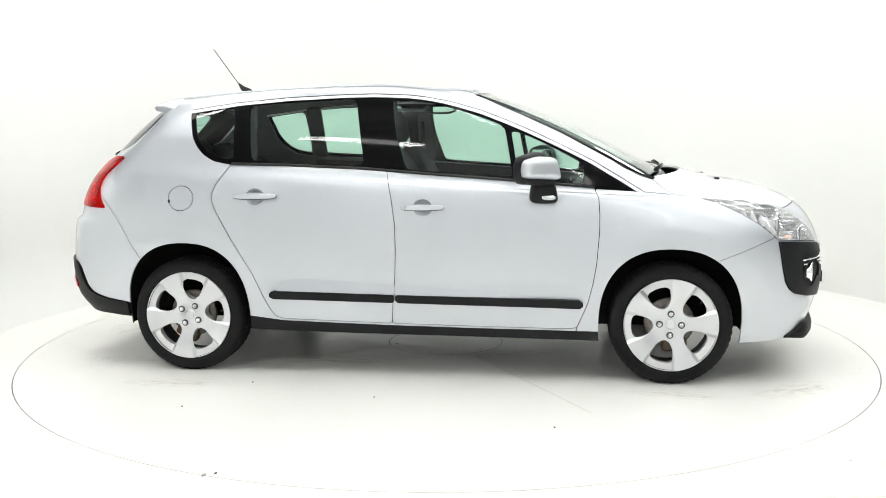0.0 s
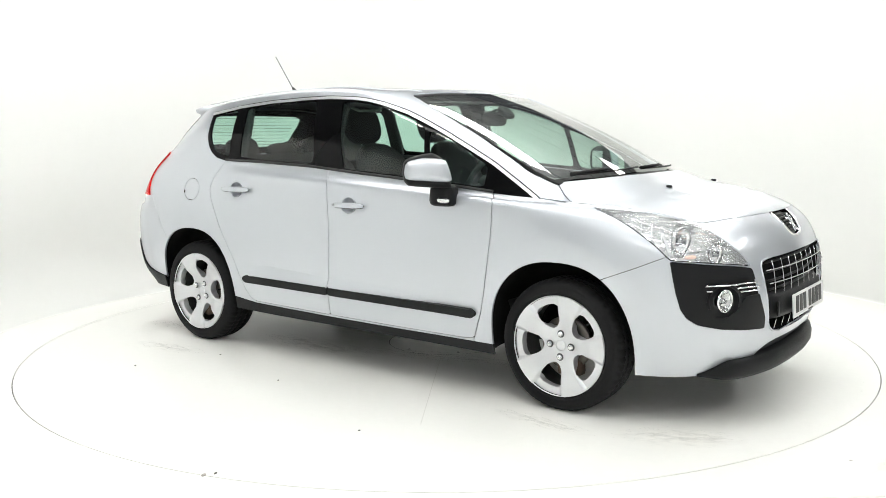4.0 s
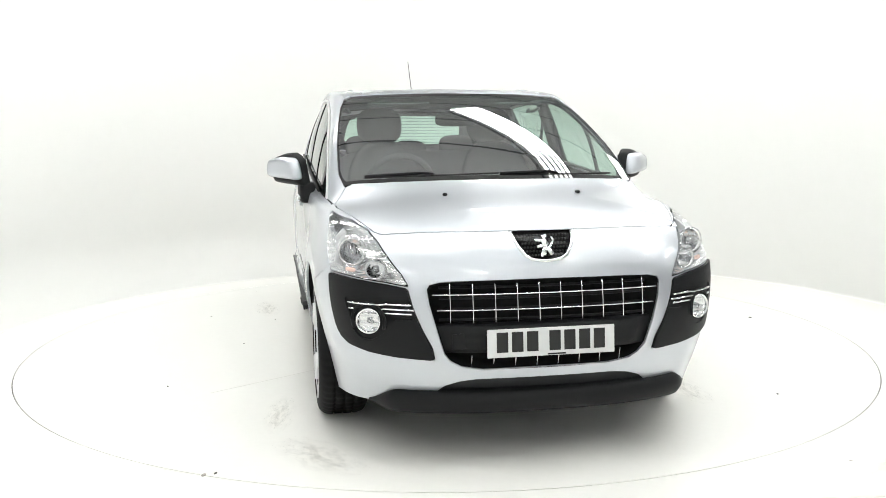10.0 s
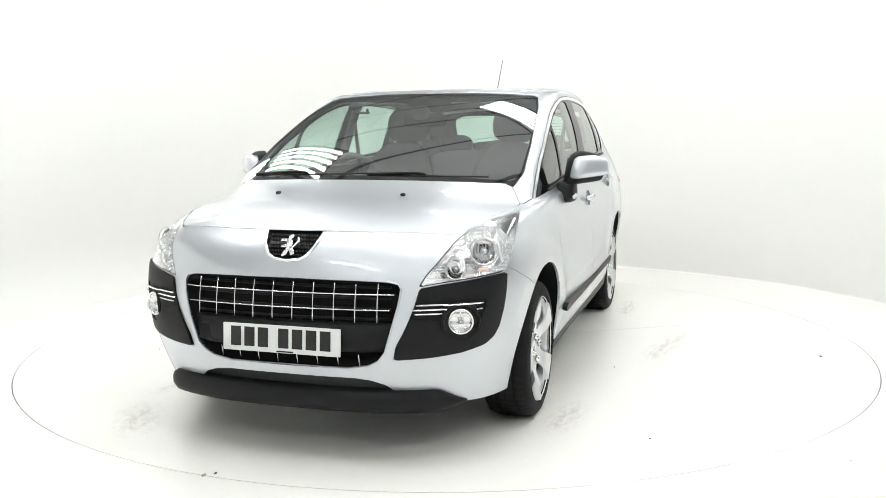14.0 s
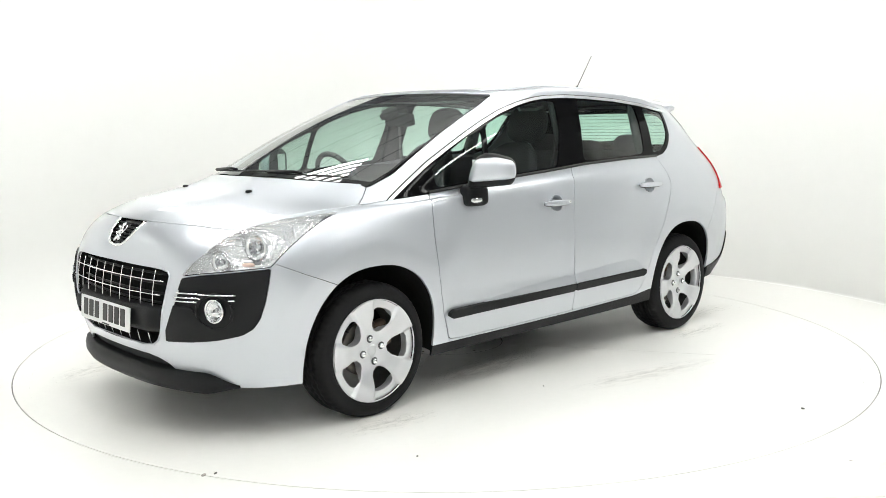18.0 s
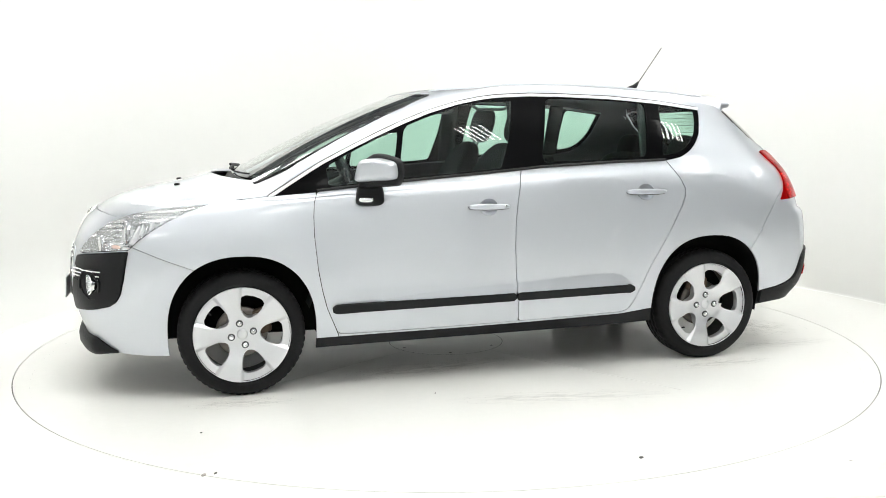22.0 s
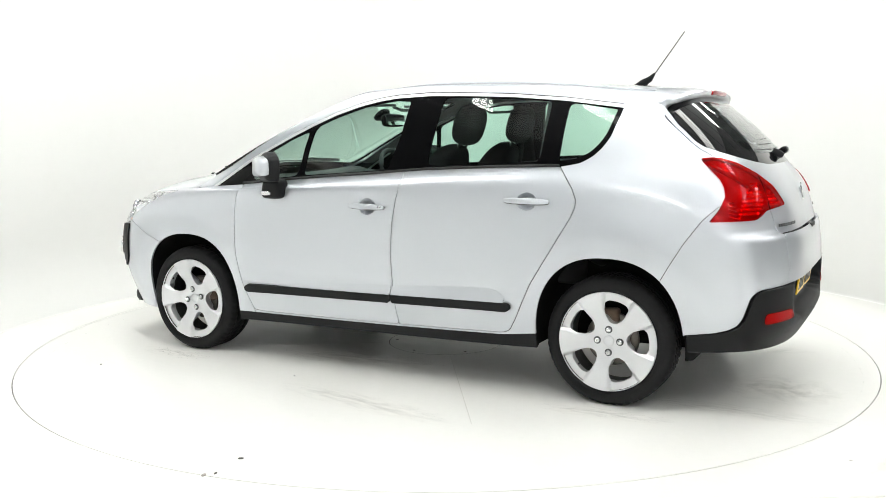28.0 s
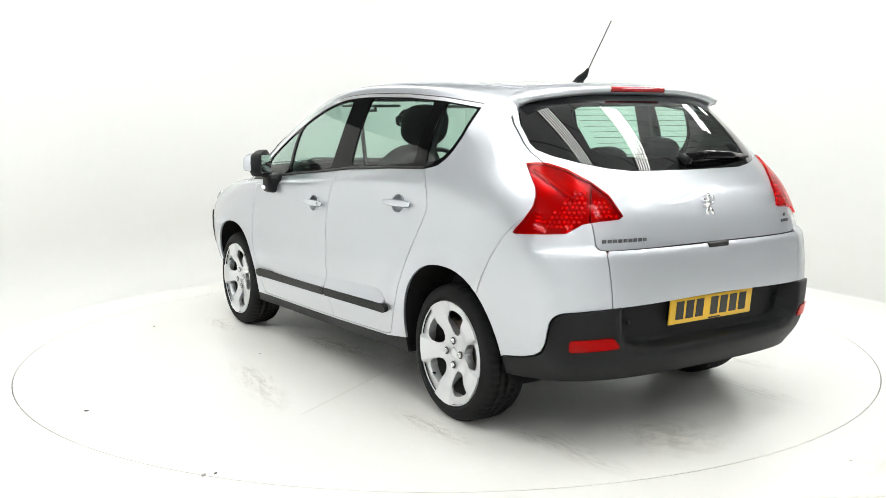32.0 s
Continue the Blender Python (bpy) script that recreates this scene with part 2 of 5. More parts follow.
def body_grid():
    """The half body as a fine grid of points, lines by stations."""
    g = cage()
    wide = np.concatenate([g[:, 2:0:-1] * FLIP, g, g[:, -2:-4:-1] * FLIP], axis=1)
    rows = fair(wide.transpose(1, 0, 2), NU).transpose(1, 0, 2)
    first, second = 2 * rows[0] - rows[1], 2 * rows[0] - rows[2]
    wide = np.concatenate([[second, first], rows, rows[-2:-4:-1] * FLIP])
    fine = fair(wide, NV)
    for _ in range(6):                                     # fair the surface
        inner = (fine[2:, 1:-1] + fine[:-2, 1:-1] + fine[1:-1, 2:] + fine[1:-1, :-2]) / 4
        fine[1:-1, 1:-1] += 0.5 * (inner - fine[1:-1, 1:-1])
    x, y, z = fine[..., 0], fine[..., 1], fine[..., 2]
    for wx, flare in ((1.306, .011), (-1.306, .008)):      # flared arches: a shoulder that swells up to a crease
        r = np.hypot(x - wx, z - .315)
        u = (.68 - r) / .172
        u = np.clip(.5 * (u + 1 - np.sqrt((u - 1) ** 2 + .0064)), 0, 1)
        y += (flare * u ** 2 - .05 * np.clip(.503 - r, 0, .12)) * smooth(.6, .8, y) * smooth(.36, .56, z)
    low = smooth(.30, .40, z) * np.clip((.530 - z) / .060, 0, 1)   # swelling that carries the rubbing strip
    y += .008 * low * smooth(-.98, -.80, x) * (1 - smooth(.80, .95, x)) * (y > .7)
    fine[:, 0, 1] = fine[:, -1, 1] = fine[-1, :, 1] = 0
    return fine


class Skin:
    """Points, triangles and shading normals that can be cut along level lines."""

    def __init__(self, V, T, N):
        self.V, self.T, self.N = V, T, N

    def cut(self, f):
        """Splits along f = 0, where f takes an array of points: the part with f < 0 and the rest."""
        d = f(self.V)
        d = np.where(np.abs(d) < 1e-7, 1e-7, d)
        inside = d < 0
        count = inside[self.T].sum(axis=1)
        made, V, N = {}, [self.V], [self.N]
        extra_v, extra_n = [], []
        size = len(self.V)

        def mid(a, b):
            key = (a, b) if a < b else (b, a)
            if key not in made:
                made[key] = size + len(extra_v)
                w = d[a] / (d[a] - d[b])
                extra_v.append(self.V[a] + w * (self.V[b] - self.V[a]))
                extra_n.append(self.N[a] + w * (self.N[b] - self.N[a]))
            return made[key]

        new_in, new_out = [], []
        for t in self.T[(count == 1) | (count == 2)]:
            k = inside[t]
            lone = int(np.where(k == (k.sum() == 1))[0][0])
            a, b, c = (int(t[(lone + i) % 3]) for i in range(3))
            p, q = mid(a, b), mid(a, c)
            one, two = (new_in, new_out) if k[lone] else (new_out, new_in)
            one.append((a, p, q))
            two += [(p, b, c), (p, c, q)]
        if extra_v:
            V.append(np.array(extra_v)), N.append(np.array(extra_n))
        V, N = np.concatenate(V), np.concatenate(N)

        def pick(whole, parts):
            T = np.concatenate([whole, np.array(parts, int).reshape(-1, 3)])
            used, back = np.unique(T, return_inverse=True)
            return Skin(V[used], back.reshape(-1, 3), N[used])

        return pick(self.T[count == 3], new_in), pick(self.T[count == 0], new_out)

    def offset(self, d):
        return Skin(self.V + self.N / np.maximum(np.linalg.norm(self.N, axis=1), 1e-9)[:, None] * d, self.T, self.N)

    def rim(self):
        """Border edges, each in the order in which its triangle runs."""
        e = np.concatenate([self.T[:, [0, 1]], self.T[:, [1, 2]], self.T[:, [2, 0]]])
        key = np.sort(e, axis=1)
        _, first, n = np.unique(key, axis=0, return_index=True, return_counts=True)
        return e[first[n == 1]]


def body_skin():
    g = body_grid()
    nv, nu = g.shape[:2]
    half = g.reshape(-1, 3)
    idx = np.arange(nv * nu).reshape(nv, nu)
    a, b, c, d = idx[:-1, :-1].ravel(), idx[:-1, 1:].ravel(), idx[1:, 1:].ravel(), idx[1:, :-1].ravel()
    T = np.concatenate([np.stack([a, b, c], 1), np.stack([a, c, d], 1)])
    V = np.concatenate([half, half * FLIP])
    T = np.concatenate([T, T[:, ::-1] + len(half)])
    _, first, back = np.unique(np.round(V, 6), axis=0, return_index=True, return_inverse=True)
    V, T = V[first], back.ravel()[T]
    T = T[(T[:, 0] != T[:, 1]) & (T[:, 1] != T[:, 2]) & (T[:, 0] != T[:, 2])]
    n = np.cross(V[T[:, 1]] - V[T[:, 0]], V[T[:, 2]] - V[T[:, 0]])
    keep = np.linalg.norm(n, axis=1) > 1e-10
    T, n = T[keep], n[keep]
    N = np.zeros_like(V)
    for k in range(3):
        np.add.at(N, T[:, k], n)
    return Skin(V, T, N / np.maximum(np.linalg.norm(N, axis=1), 1e-12)[:, None])


def away(P, poly):
    """Signed distance of the points P (n, 2) from a closed outline: negative inside."""
    poly = np.array(poly, float)
    best, odd = np.full(len(P), 1e9), np.zeros(len(P), bool)
    for p, q in zip(poly, np.roll(poly, -1, axis=0)):
        e, w = q - p, P - p
        t = np.clip((w @ e) / max(e @ e, 1e-12), 0, 1)
        best = np.minimum(best, np.linalg.norm(w - t[:, None] * e, axis=1))
        side = (p[1] <= P[:, 1]) != (q[1] <= P[:, 1])
        with np.errstate(divide="ignore", invalid="ignore"):
            odd ^= side & (P[:, 0] < p[0] + (P[:, 1] - p[1]) / (q[1] - p[1] if q[1] != p[1] else 1e-12) * e[0])
    return np.where(odd, -best, best)


def near(P, line):
    """Distance of the points P (n, 2) from an open line."""
    best = np.full(len(P), 1e9)
    for p, q in zip(line[:-1], line[1:]):
        p, e = np.array(p, float), np.array(q, float) - np.array(p, float)
        w = P - p
        t = np.clip((w @ e) / max(e @ e, 1e-12), 0, 1)
        best = np.minimum(best, np.linalg.norm(w - t[:, None] * e, axis=1))
    return best


def rounded(poly, n=5, r=0.3, closed=True):
    """An outline with its corners rounded: each corner becomes a small arc."""
    P = np.array(poly, float)
    out = []
    for i in range(len(P)):
        p, c, q = P[i - 1], P[i], P[(i + 1) % len(P)]
        if not closed and i in (0, len(P) - 1):
            out.append(c)
            continue
        a, b = c + (p - c) * r, c + (q - c) * r
        for t in np.linspace(0, 1, n):
            out.append((1 - t) ** 2 * a + 2 * t * (1 - t) * c + t * t * b)
    return np.array(out)


# The charts in which outlines are drawn: from the side, from ahead, and slantwise at the corners.
def side_chart(V):
    return V[:, [0, 2]]


def end_chart(V):
    return np.stack([np.abs(V[:, 1]), V[:, 2]], 1)


def nose_corner(V):
    return np.stack([(np.abs(V[:, 1]) - V[:, 0]) * .7071, V[:, 2]], 1)


def tail_corner(V):
    return np.stack([(np.abs(V[:, 1]) + V[:, 0]) * .7071, V[:, 2]], 1)


def top_chart(V):
    return np.stack([V[:, 0], np.abs(V[:, 1])], 1)


def within(chart, poly, where=None, grow=0.0):
    """A cutting function: inside an outline of a chart, and only where the second function holds."""
    def f(V):
        d = away(chart(V), poly) - grow
        if where is not None:
            d = np.where(where(V), d, np.maximum(d, .05))
        return d
    return f

# ---- helpers for things and parts ----
def holder(name, label, category, group="", at=None):
    ob = new(name)
    ob.empty_display_size = .2
    if at is not None:
        ob.matrix_world = at
    return tagged(ob, label, category, group)


def part(name, bm, mat, parent=None, label="", smooth_faces=True, at=None):
    """Links a bmesh, or a mesh, as one object under its thing."""
    if isinstance(bm, bmesh.types.BMesh):
        me = bpy.data.meshes.new(name)
        bm.to_mesh(me)
        bm.free()
    else:
        me = bm
    if not me.materials:
        me.materials.append(mat)
    if smooth_faces:
        me.polygons.foreach_set("use_smooth", [True] * len(me.polygons))
    ob = new(name, me)
    if parent is not None:
        ob.parent = parent
    if at is not None:
        ob.matrix_basis = at
    if label:
        ob["label"] = label
    return ob


def skin_mesh(name, skin, depth=.012):
    """A mesh of a piece of skin with its border rolled inwards to that depth."""
    V, N, T = list(skin.V), list(skin.N), [tuple(t) for t in skin.T]
    rim = skin.rim()
    if depth and len(rim):
        Nn = skin.N / np.maximum(np.linalg.norm(skin.N, axis=1), 1e-9)[:, None]
        ids = np.unique(rim)
        out = np.zeros((len(skin.V), 3))
        for a, b in rim:
            e = skin.V[b] - skin.V[a]
            o = np.cross(e, Nn[a])
            out[a] += o
            out[b] += o
        out /= np.maximum(np.linalg.norm(out, axis=1), 1e-9)[:, None]
        base = {}
        for i in ids:
            base[i] = len(V)
            V += [skin.V[i], skin.V[i] - Nn[i] * depth]
            N += [Nn[i] * .3 + out[i], out[i]]
        for a, b in rim:
            p, q = base[a], base[b]
            T += [(b, a, p), (b, p, q), (q, p, p + 1), (q, p + 1, q + 1)]
    me = bpy.data.meshes.new(name)
    me.from_pydata([tuple(v) for v in V], [], [tuple(int(i) for i in t) for t in T])
    me.polygons.foreach_set("use_smooth", [True] * len(me.polygons))
    N = np.array(N)
    N /= np.maximum(np.linalg.norm(N, axis=1), 1e-9)[:, None]
    me.normals_split_custom_set_from_vertices([tuple(n) for n in N])
    return me


def panel(name, skin, mat, parent, label="", depth=.012):
    return part(name, skin_mesh(name, skin, depth), mat, parent, label, smooth_faces=False)


def lathe(profile, n=48, axis="y"):
    """A bmesh turned from (radius, along) points about an axis."""
    bm = bmesh.new()
    rings = []
    for r, a in profile:
        ring = []
        for i in range(n):
            c, s = math.cos(2 * math.pi * i / n), math.sin(2 * math.pi * i / n)
            ring.append(bm.verts.new((r * c, a, r * s) if axis == "y" else (r * c, r * s, a) if axis == "z" else (a, r * c, r * s)))
        rings.append(ring)
    for p, q in zip(rings[:-1], rings[1:]):
        for i in range(n):
            bm.faces.new((p[i], p[(i + 1) % n], q[(i + 1) % n], q[i]))
    bmesh.ops.recalc_face_normals(bm, faces=bm.faces)
    return bm


def box(size, bevel=0.0, at=(0, 0, 0), seg=2):
    bm = bmesh.new()
    bmesh.ops.create_cube(bm, size=1)
    bmesh.ops.scale(bm, vec=size, verts=bm.verts)
    if bevel:
        bmesh.ops.bevel(bm, geom=bm.edges[:], offset=bevel, segments=seg, affect="EDGES", profile=.5)
    bmesh.ops.translate(bm, vec=at, verts=bm.verts)
    return bm


def pillow(size, power=3.5, nu=28, nv=16):
    """A rounded block: a superellipsoid."""
    bm = bmesh.new()

    def f(w, p):
        return math.copysign(abs(w) ** (2 / p), w)

    rows = []
    for i in range(nv + 1):
        a = -math.pi / 2 + math.pi * i / nv
        rows.append([bm.verts.new((size[0] * f(math.cos(a), power) * f(math.cos(b), power), size[1] * f(math.cos(a), power) * f(math.sin(b), power), size[2] * f(math.sin(a), power)))
                     for b in (2 * math.pi * j / nu for j in range(nu))])
    for p, q in zip(rows[:-1], rows[1:]):
        for j in range(nu):
            bm.faces.new((p[j], p[(j + 1) % nu], q[(j + 1) % nu], q[j]))
    bmesh.ops.remove_doubles(bm, verts=bm.verts, dist=1e-5)
    bmesh.ops.recalc_face_normals(bm, faces=bm.faces)
    return bm


def tube_along(points, r, n=8, taper=None):
    """A round bar along a line of points."""
    bm = bmesh.new()
    P = [Vector(p) for p in points]
    rings = []
    for i, p in enumerate(P):
        d = (P[min(i + 1, len(P) - 1)] - P[max(i - 1, 0)]).normalized()
        u = d.orthogonal() if abs(d.z) > .9 else d.cross(Vector((0, 0, 1)))
        u.normalize()
        v = d.cross(u)
        k = r if taper is None else r * taper[i]
        rings.append([bm.verts.new(p + k * (math.cos(2 * math.pi * j / n) * u + math.sin(2 * math.pi * j / n) * v)) for j in range(n)])
    for a, b in zip(rings[:-1], rings[1:]):
        for j in range(n):
            bm.faces.new((a[j], a[(j + 1) % n], b[(j + 1) % n], b[j]))
    bm.faces.new(rings[0][::-1])
    bm.faces.new(rings[-1])
    bmesh.ops.recalc_face_normals(bm, faces=bm.faces)
    return bm



# ---- the studio ----
def grid_mesh(name, rows, closed=False):
    """A mesh from rows of points."""
    n = len(rows[0])
    V = [tuple(p) for r in rows for p in r]
    Fc = []
    for i in range(len(rows) - 1):
        for j in range(n if closed else n - 1):
            k = (j + 1) % n
            Fc.append((i * n + j, i * n + k, (i + 1) * n + k, (i + 1) * n + j))
    me = bpy.data.meshes.new(name)
    me.from_pydata(V, [], Fc)
    return me


def circle(r, z, n=160, at=(0, 0)):
    return [(at[0] + r * math.cos(2 * math.pi * i / n), at[1] + r * math.sin(2 * math.pi * i / n), z) for i in range(n)]


TABLE_R = 2.40
RING_R, RING_Y = 2.527, .102


def square(r, z, n=160):
    out = []
    for i in range(n):
        c, s = math.cos(2 * math.pi * i / n), math.sin(2 * math.pi * i / n)
        k = r / max(abs(c), abs(s))
        out.append((k * c, k * s, z))
    return out


floor = tagged(part("floor", grid_mesh("floor", [circle(TABLE_R, 0), circle(RING_R - .0028, 0, at=(0, RING_Y)), circle(RING_R - .0022, -.02, at=(0, RING_Y)),
               circle(RING_R + .0022, -.02, at=(0, RING_Y)), circle(RING_R + .0028, 0, at=(0, RING_Y)), circle(3.2, 0), square(12, 0)], True), WHITE, smooth_faces=False),
               "smooth white painted studio floor with faint scuffs", "floor", kind="structure")
seam = grid_mesh("trim_seam", [circle(RING_R - .0023, -.010, at=(0, RING_Y)), circle(RING_R + .0023, -.010, at=(0, RING_Y))], True)
tagged(part("trim_seam", seam, GAP, smooth_faces=False), "thin dark circular seam round the turntable", "floor seam", kind="structure")

turntable = tagged(part("turntable", grid_mesh("turntable", [circle(.001, 0), circle(.6, 0), circle(1.5, 0), circle(TABLE_R, 0), circle(TABLE_R, -.06)], True), TABLE,
                   smooth_faces=False), "round flush white-painted turntable in the studio floor", "turntable")

part("hub_cover", grid_mesh("hub_cover", [circle(.001, .0012, 48), circle(.352, .0012, 48), circle(.353, 0, 48)], True), TABLE, turntable, "flat round cover over the turntable's hub", smooth_faces=False)
part("hub_seam", grid_mesh("hub_seam", [circle(.354, .0006, 64), circle(.358, .0006, 64)], True), GAP, turntable, smooth_faces=False)
for i in range(6):
    a = radians(60 * i + 20)
    part("hub_screw", lathe([(.001, .003), (.007, .0025), (.009, .001)], 10, "z"), GAP, turntable, at=pose(.31 * math.cos(a), .31 * math.sin(a), 0))
for i in range(4):
    bm = box((1.25, .003, .0008), 0, (1.02, 0, .0004))
    part("joint", bm, JOINT, turntable, at=pose(0, 0, 0, 0, 0, 32 + 90 * i), smooth_faces=False)


def dirt(name, x, y, sx, sy, turn, mat, parent=None, z=.0016):
    """A thin patch of dirt on the floor."""
    me = grid_mesh(name, [circle(.001, 0, 24), circle(.5, 0, 24), circle(1.0, 0, 24)], True)
    ob = part(name, me, mat, parent, at=Matrix.LocRotScale((x, y, z), Euler((0, 0, radians(turn))), (sx, sy, 1)), smooth_faces=False)
    return ob


for k, (x, y, sx, sy, turn, mat) in enumerate(((-1.32, -1.10, .32, .10, 4, BEIGE_DIRT), (1.30, -1.05, .30, .08, -6, BEIGE_DIRT), (-1.36, .98, .36, .09, 3, BEIGE_DIRT), (1.30, 1.0, .3, .1, -4, BEIGE_DIRT),
                                               (-1.9, .66, .5, .11, -1, TYRE_DIRT), (-1.75, -.66, .4, .11, 2, TYRE_DIRT), (.25, .62, .55, .16, 8, BEIGE_DIRT), (-.6, -.55, .5, .16, -5, BEIGE_DIRT),
                                               (.2, -.35, .8, .12, 14, GREY_DIRT), (-2.05, .2, .3, .3, 0, BEIGE_DIRT), (1.9, -.9, .3, .14, 30, BEIGE_DIRT), (-.25, 1.35, .6, .12, -9, BEIGE_DIRT))):
    dirt("dirt_patch", x, y, sx, sy, turn, mat, turntable, .0016 + .0003 * k)
for x, y, s in ((-.226, 2.215, .013), (-1.1, -1.5, .006), (.7, -1.62, .006), (1.5, 1.4, .006), (-.2, -1.25, .005), (-.9, -1.05, .006), (.35, 1.1, .005)):
    part("chip", pillow((s, s * .7, .003), 2, 10, 6), GAP, turntable, at=pose(x, y, .002, 0, 0, 40))
for k, (x, y, sx, sy, turn, mat) in enumerate(((2.15, -1.95, .75, .22, 35, FLOOR_DIRT), (1.35, -2.58, .65, .13, 12, FLOOR_DIRT), (.1, -2.66, .6, .07, 0, FLOOR_DIRT), (-2.2, -1.75, .3, .1, -35, BEIGE_DIRT),
                                               (2.95, -.6, .3, .12, 70, FLOOR_DIRT), (2.45, -2.55, .5, .3, 20, FLOOR_DIRT))):
    tagged(dirt("floor_dirt", x, y, sx, sy, turn, mat, None, .0016 + .0003 * k), "faint beige dirt on the white floor", "floor dirt", "floor dirt patches")
debris = tagged(part("debris", pillow((.014, .008, .004), 2.2, 14, 8), SCUFF, None, at=pose(-.945, -2.245, .004, 0, 0, 75)), "small grey scrap on the white floor", "debris")
part("flake", pillow((.009, .005, .003), 2.2, 10, 6), GAP, debris, at=pose(.03, -.035, -.001))
for x, y in ((1.62, -2.13), (2.15, -1.9), (2.25, -2.35)):
    tagged(part("floor_chip", pillow((.008, .005, .002), 2, 10, 6), SCUFF, None, at=pose(x, y, .0015)), "tiny grey chip on the white floor", "chip", "floor chips")

# a white wall bends round the turntable and runs on past the camera; a cove joins it to the floor
def wall_plan():
    pts = []
    for i in range(61):
        a = radians(2 + 190 * i / 60)
        pts.append((3.42 * math.cos(a) * 1.01, 3.42 * math.sin(a), math.cos(a), math.sin(a)))
    x, y, _, _ = pts[-1]
    end = [(x - .5, y - 2.0, -1, .1), (x - 1.3, y - 7.4, -1, .2)]
    return pts + end


def wall_rows(height, cove):
    rows = []
    for k in range(7):
        a = radians(90 * k / 6)
        rows.append([(x - nx * c * (1 - math.sin(a)), y - ny * c * (1 - math.sin(a)), c * (1 - math.cos(a)) + .0005)
                     for x, y, nx, ny in wall_plan() for c in (.02 + cove * float(smooth(-.55, .25, np.array(-nx))),)])
    rows.append([(x, y, height(y)) for x, y, nx, ny in wall_plan()])
    rows.append([(x + nx * .12, y + ny * .12, height(y)) for x, y, nx, ny in wall_plan()])
    rows.append([(x + nx * .12, y + ny * .12, 0) for x, y, nx, ny in wall_plan()])
    return rows


tagged(part("wall_cyclorama", grid_mesh("wall_cyclorama", wall_rows(lambda y: max(2.22, 2.595 + .134 * (y - 3.42)), .45)), WALL), "curved white painted studio wall round the turntable", "wall", kind="structure")
# rear wall out of view, added pale to throw light on the car's side
me = bpy.data.meshes.new("wall_rear")
me.from_pydata([(-9, -8.2, 0), (9, -8.2, 0), (9, -8.2, 6), (-9, -8.2, 6), (-9, -8.4, 0), (9, -8.4, 0), (9, -8.4, 6), (-9, -8.4, 6)], [],
               [(3, 2, 1, 0), (4, 5, 6, 7), (2, 3, 7, 6), (0, 4, 7, 3), (1, 2, 6, 5)])
tagged(part("wall_rear", me, HALL, smooth_faces=False), "unseen rear wall behind the camera, kept pale to light the car's side", "wall", kind="structure")

# side wall out of view, added dark to shape the reflections
me = bpy.data.meshes.new("wall_side")
me.from_pydata([(8.6, -8.2, 0), (8.6, 9, 0), (8.6, 9, 6), (8.6, -8.2, 6), (8.8, -8.2, 0), (8.8, 9, 0), (8.8, 9, 6), (8.8, -8.2, 6)], [],
               [(0, 1, 2, 3), (7, 6, 5, 4), (3, 2, 6, 7), (0, 3, 7, 4), (2, 1, 5, 6)])
tagged(part("wall_side", me, HALL_DARKENED, smooth_faces=False), "unseen side wall of the hall, darkened for the car's reflections", "wall", kind="structure")

# grey barrel roof of the hall with dark seams
def vault(first, last, n):
    return [[(10.5 * math.cos(radians(w)), y, 3.0 + 3.6 * math.sin(radians(w))) for y in (-12, 0, 12)] for w in np.linspace(first, last, n)]


tagged(part("ceiling", grid_mesh("ceiling", vault(55, 125, 13)), ROOF), "grey sheeted barrel roof of the hall", "ceiling", kind="structure")
# haunches out of view, coloured dark so windows and paint reflect less light
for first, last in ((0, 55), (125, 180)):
    tagged(part("wall_haunch", grid_mesh("wall_haunch", vault(first, last, 8)), HALL_DARKENED), "unseen lower part of the hall's roof, darkened for the car's reflections", "wall", kind="structure")
for i in range(16):
    y = -11 + 1.4 * i
    rib = [[(10.45 * math.cos(radians(180 * k / 24)), y + dy, 2.96 + 3.6 * math.sin(radians(180 * k / 24))) for k in range(25)] for dy in (-.03, .03)]
    tagged(part("ceiling_rib", grid_mesh("ceiling_rib", rib), STEEL), "dark steel rib under the hall roof", "roof rib", "roof ribs", kind="structure")


# lines of fluorescent tubes that run slantwise over the turntable
def tube_bank(at, count=5, length=2.14, gap=.092):
    bank = holder("tube_light", "suspended bank of white fluorescent tubes under the roof", "ceiling light", "tube lights")
    for k in (-.48, 0, .48):
        part("cross_rail", box((gap * count + .04, .05, .03), .004, (0, k * length, .060)), STEEL, bank, smooth_faces=False)
    for k in (-1, 1):
        part("side_rail", box((.03, length + .06, .03), .004, (k * (gap * count / 2 + .03), 0, .045)), STEEL, bank, smooth_faces=False)
    tube = lathe([(.001, -length / 2), (.021, -length / 2), (.021, length / 2), (.001, length / 2)], 12)
    for i in range(count):
        at_tube = pose((i - (count - 1) / 2) * gap, 0, 0)
        if i == 0:
            first_tube = part("tube", tube, TUBE, bank, at=at_tube)
        else:
            ob = new("tube", first_tube.data)
            ob.parent, ob.matrix_basis = bank, at_tube
    bank.matrix_world = at
    return bank


LINE_TURN = 38.5             # the lines' heading
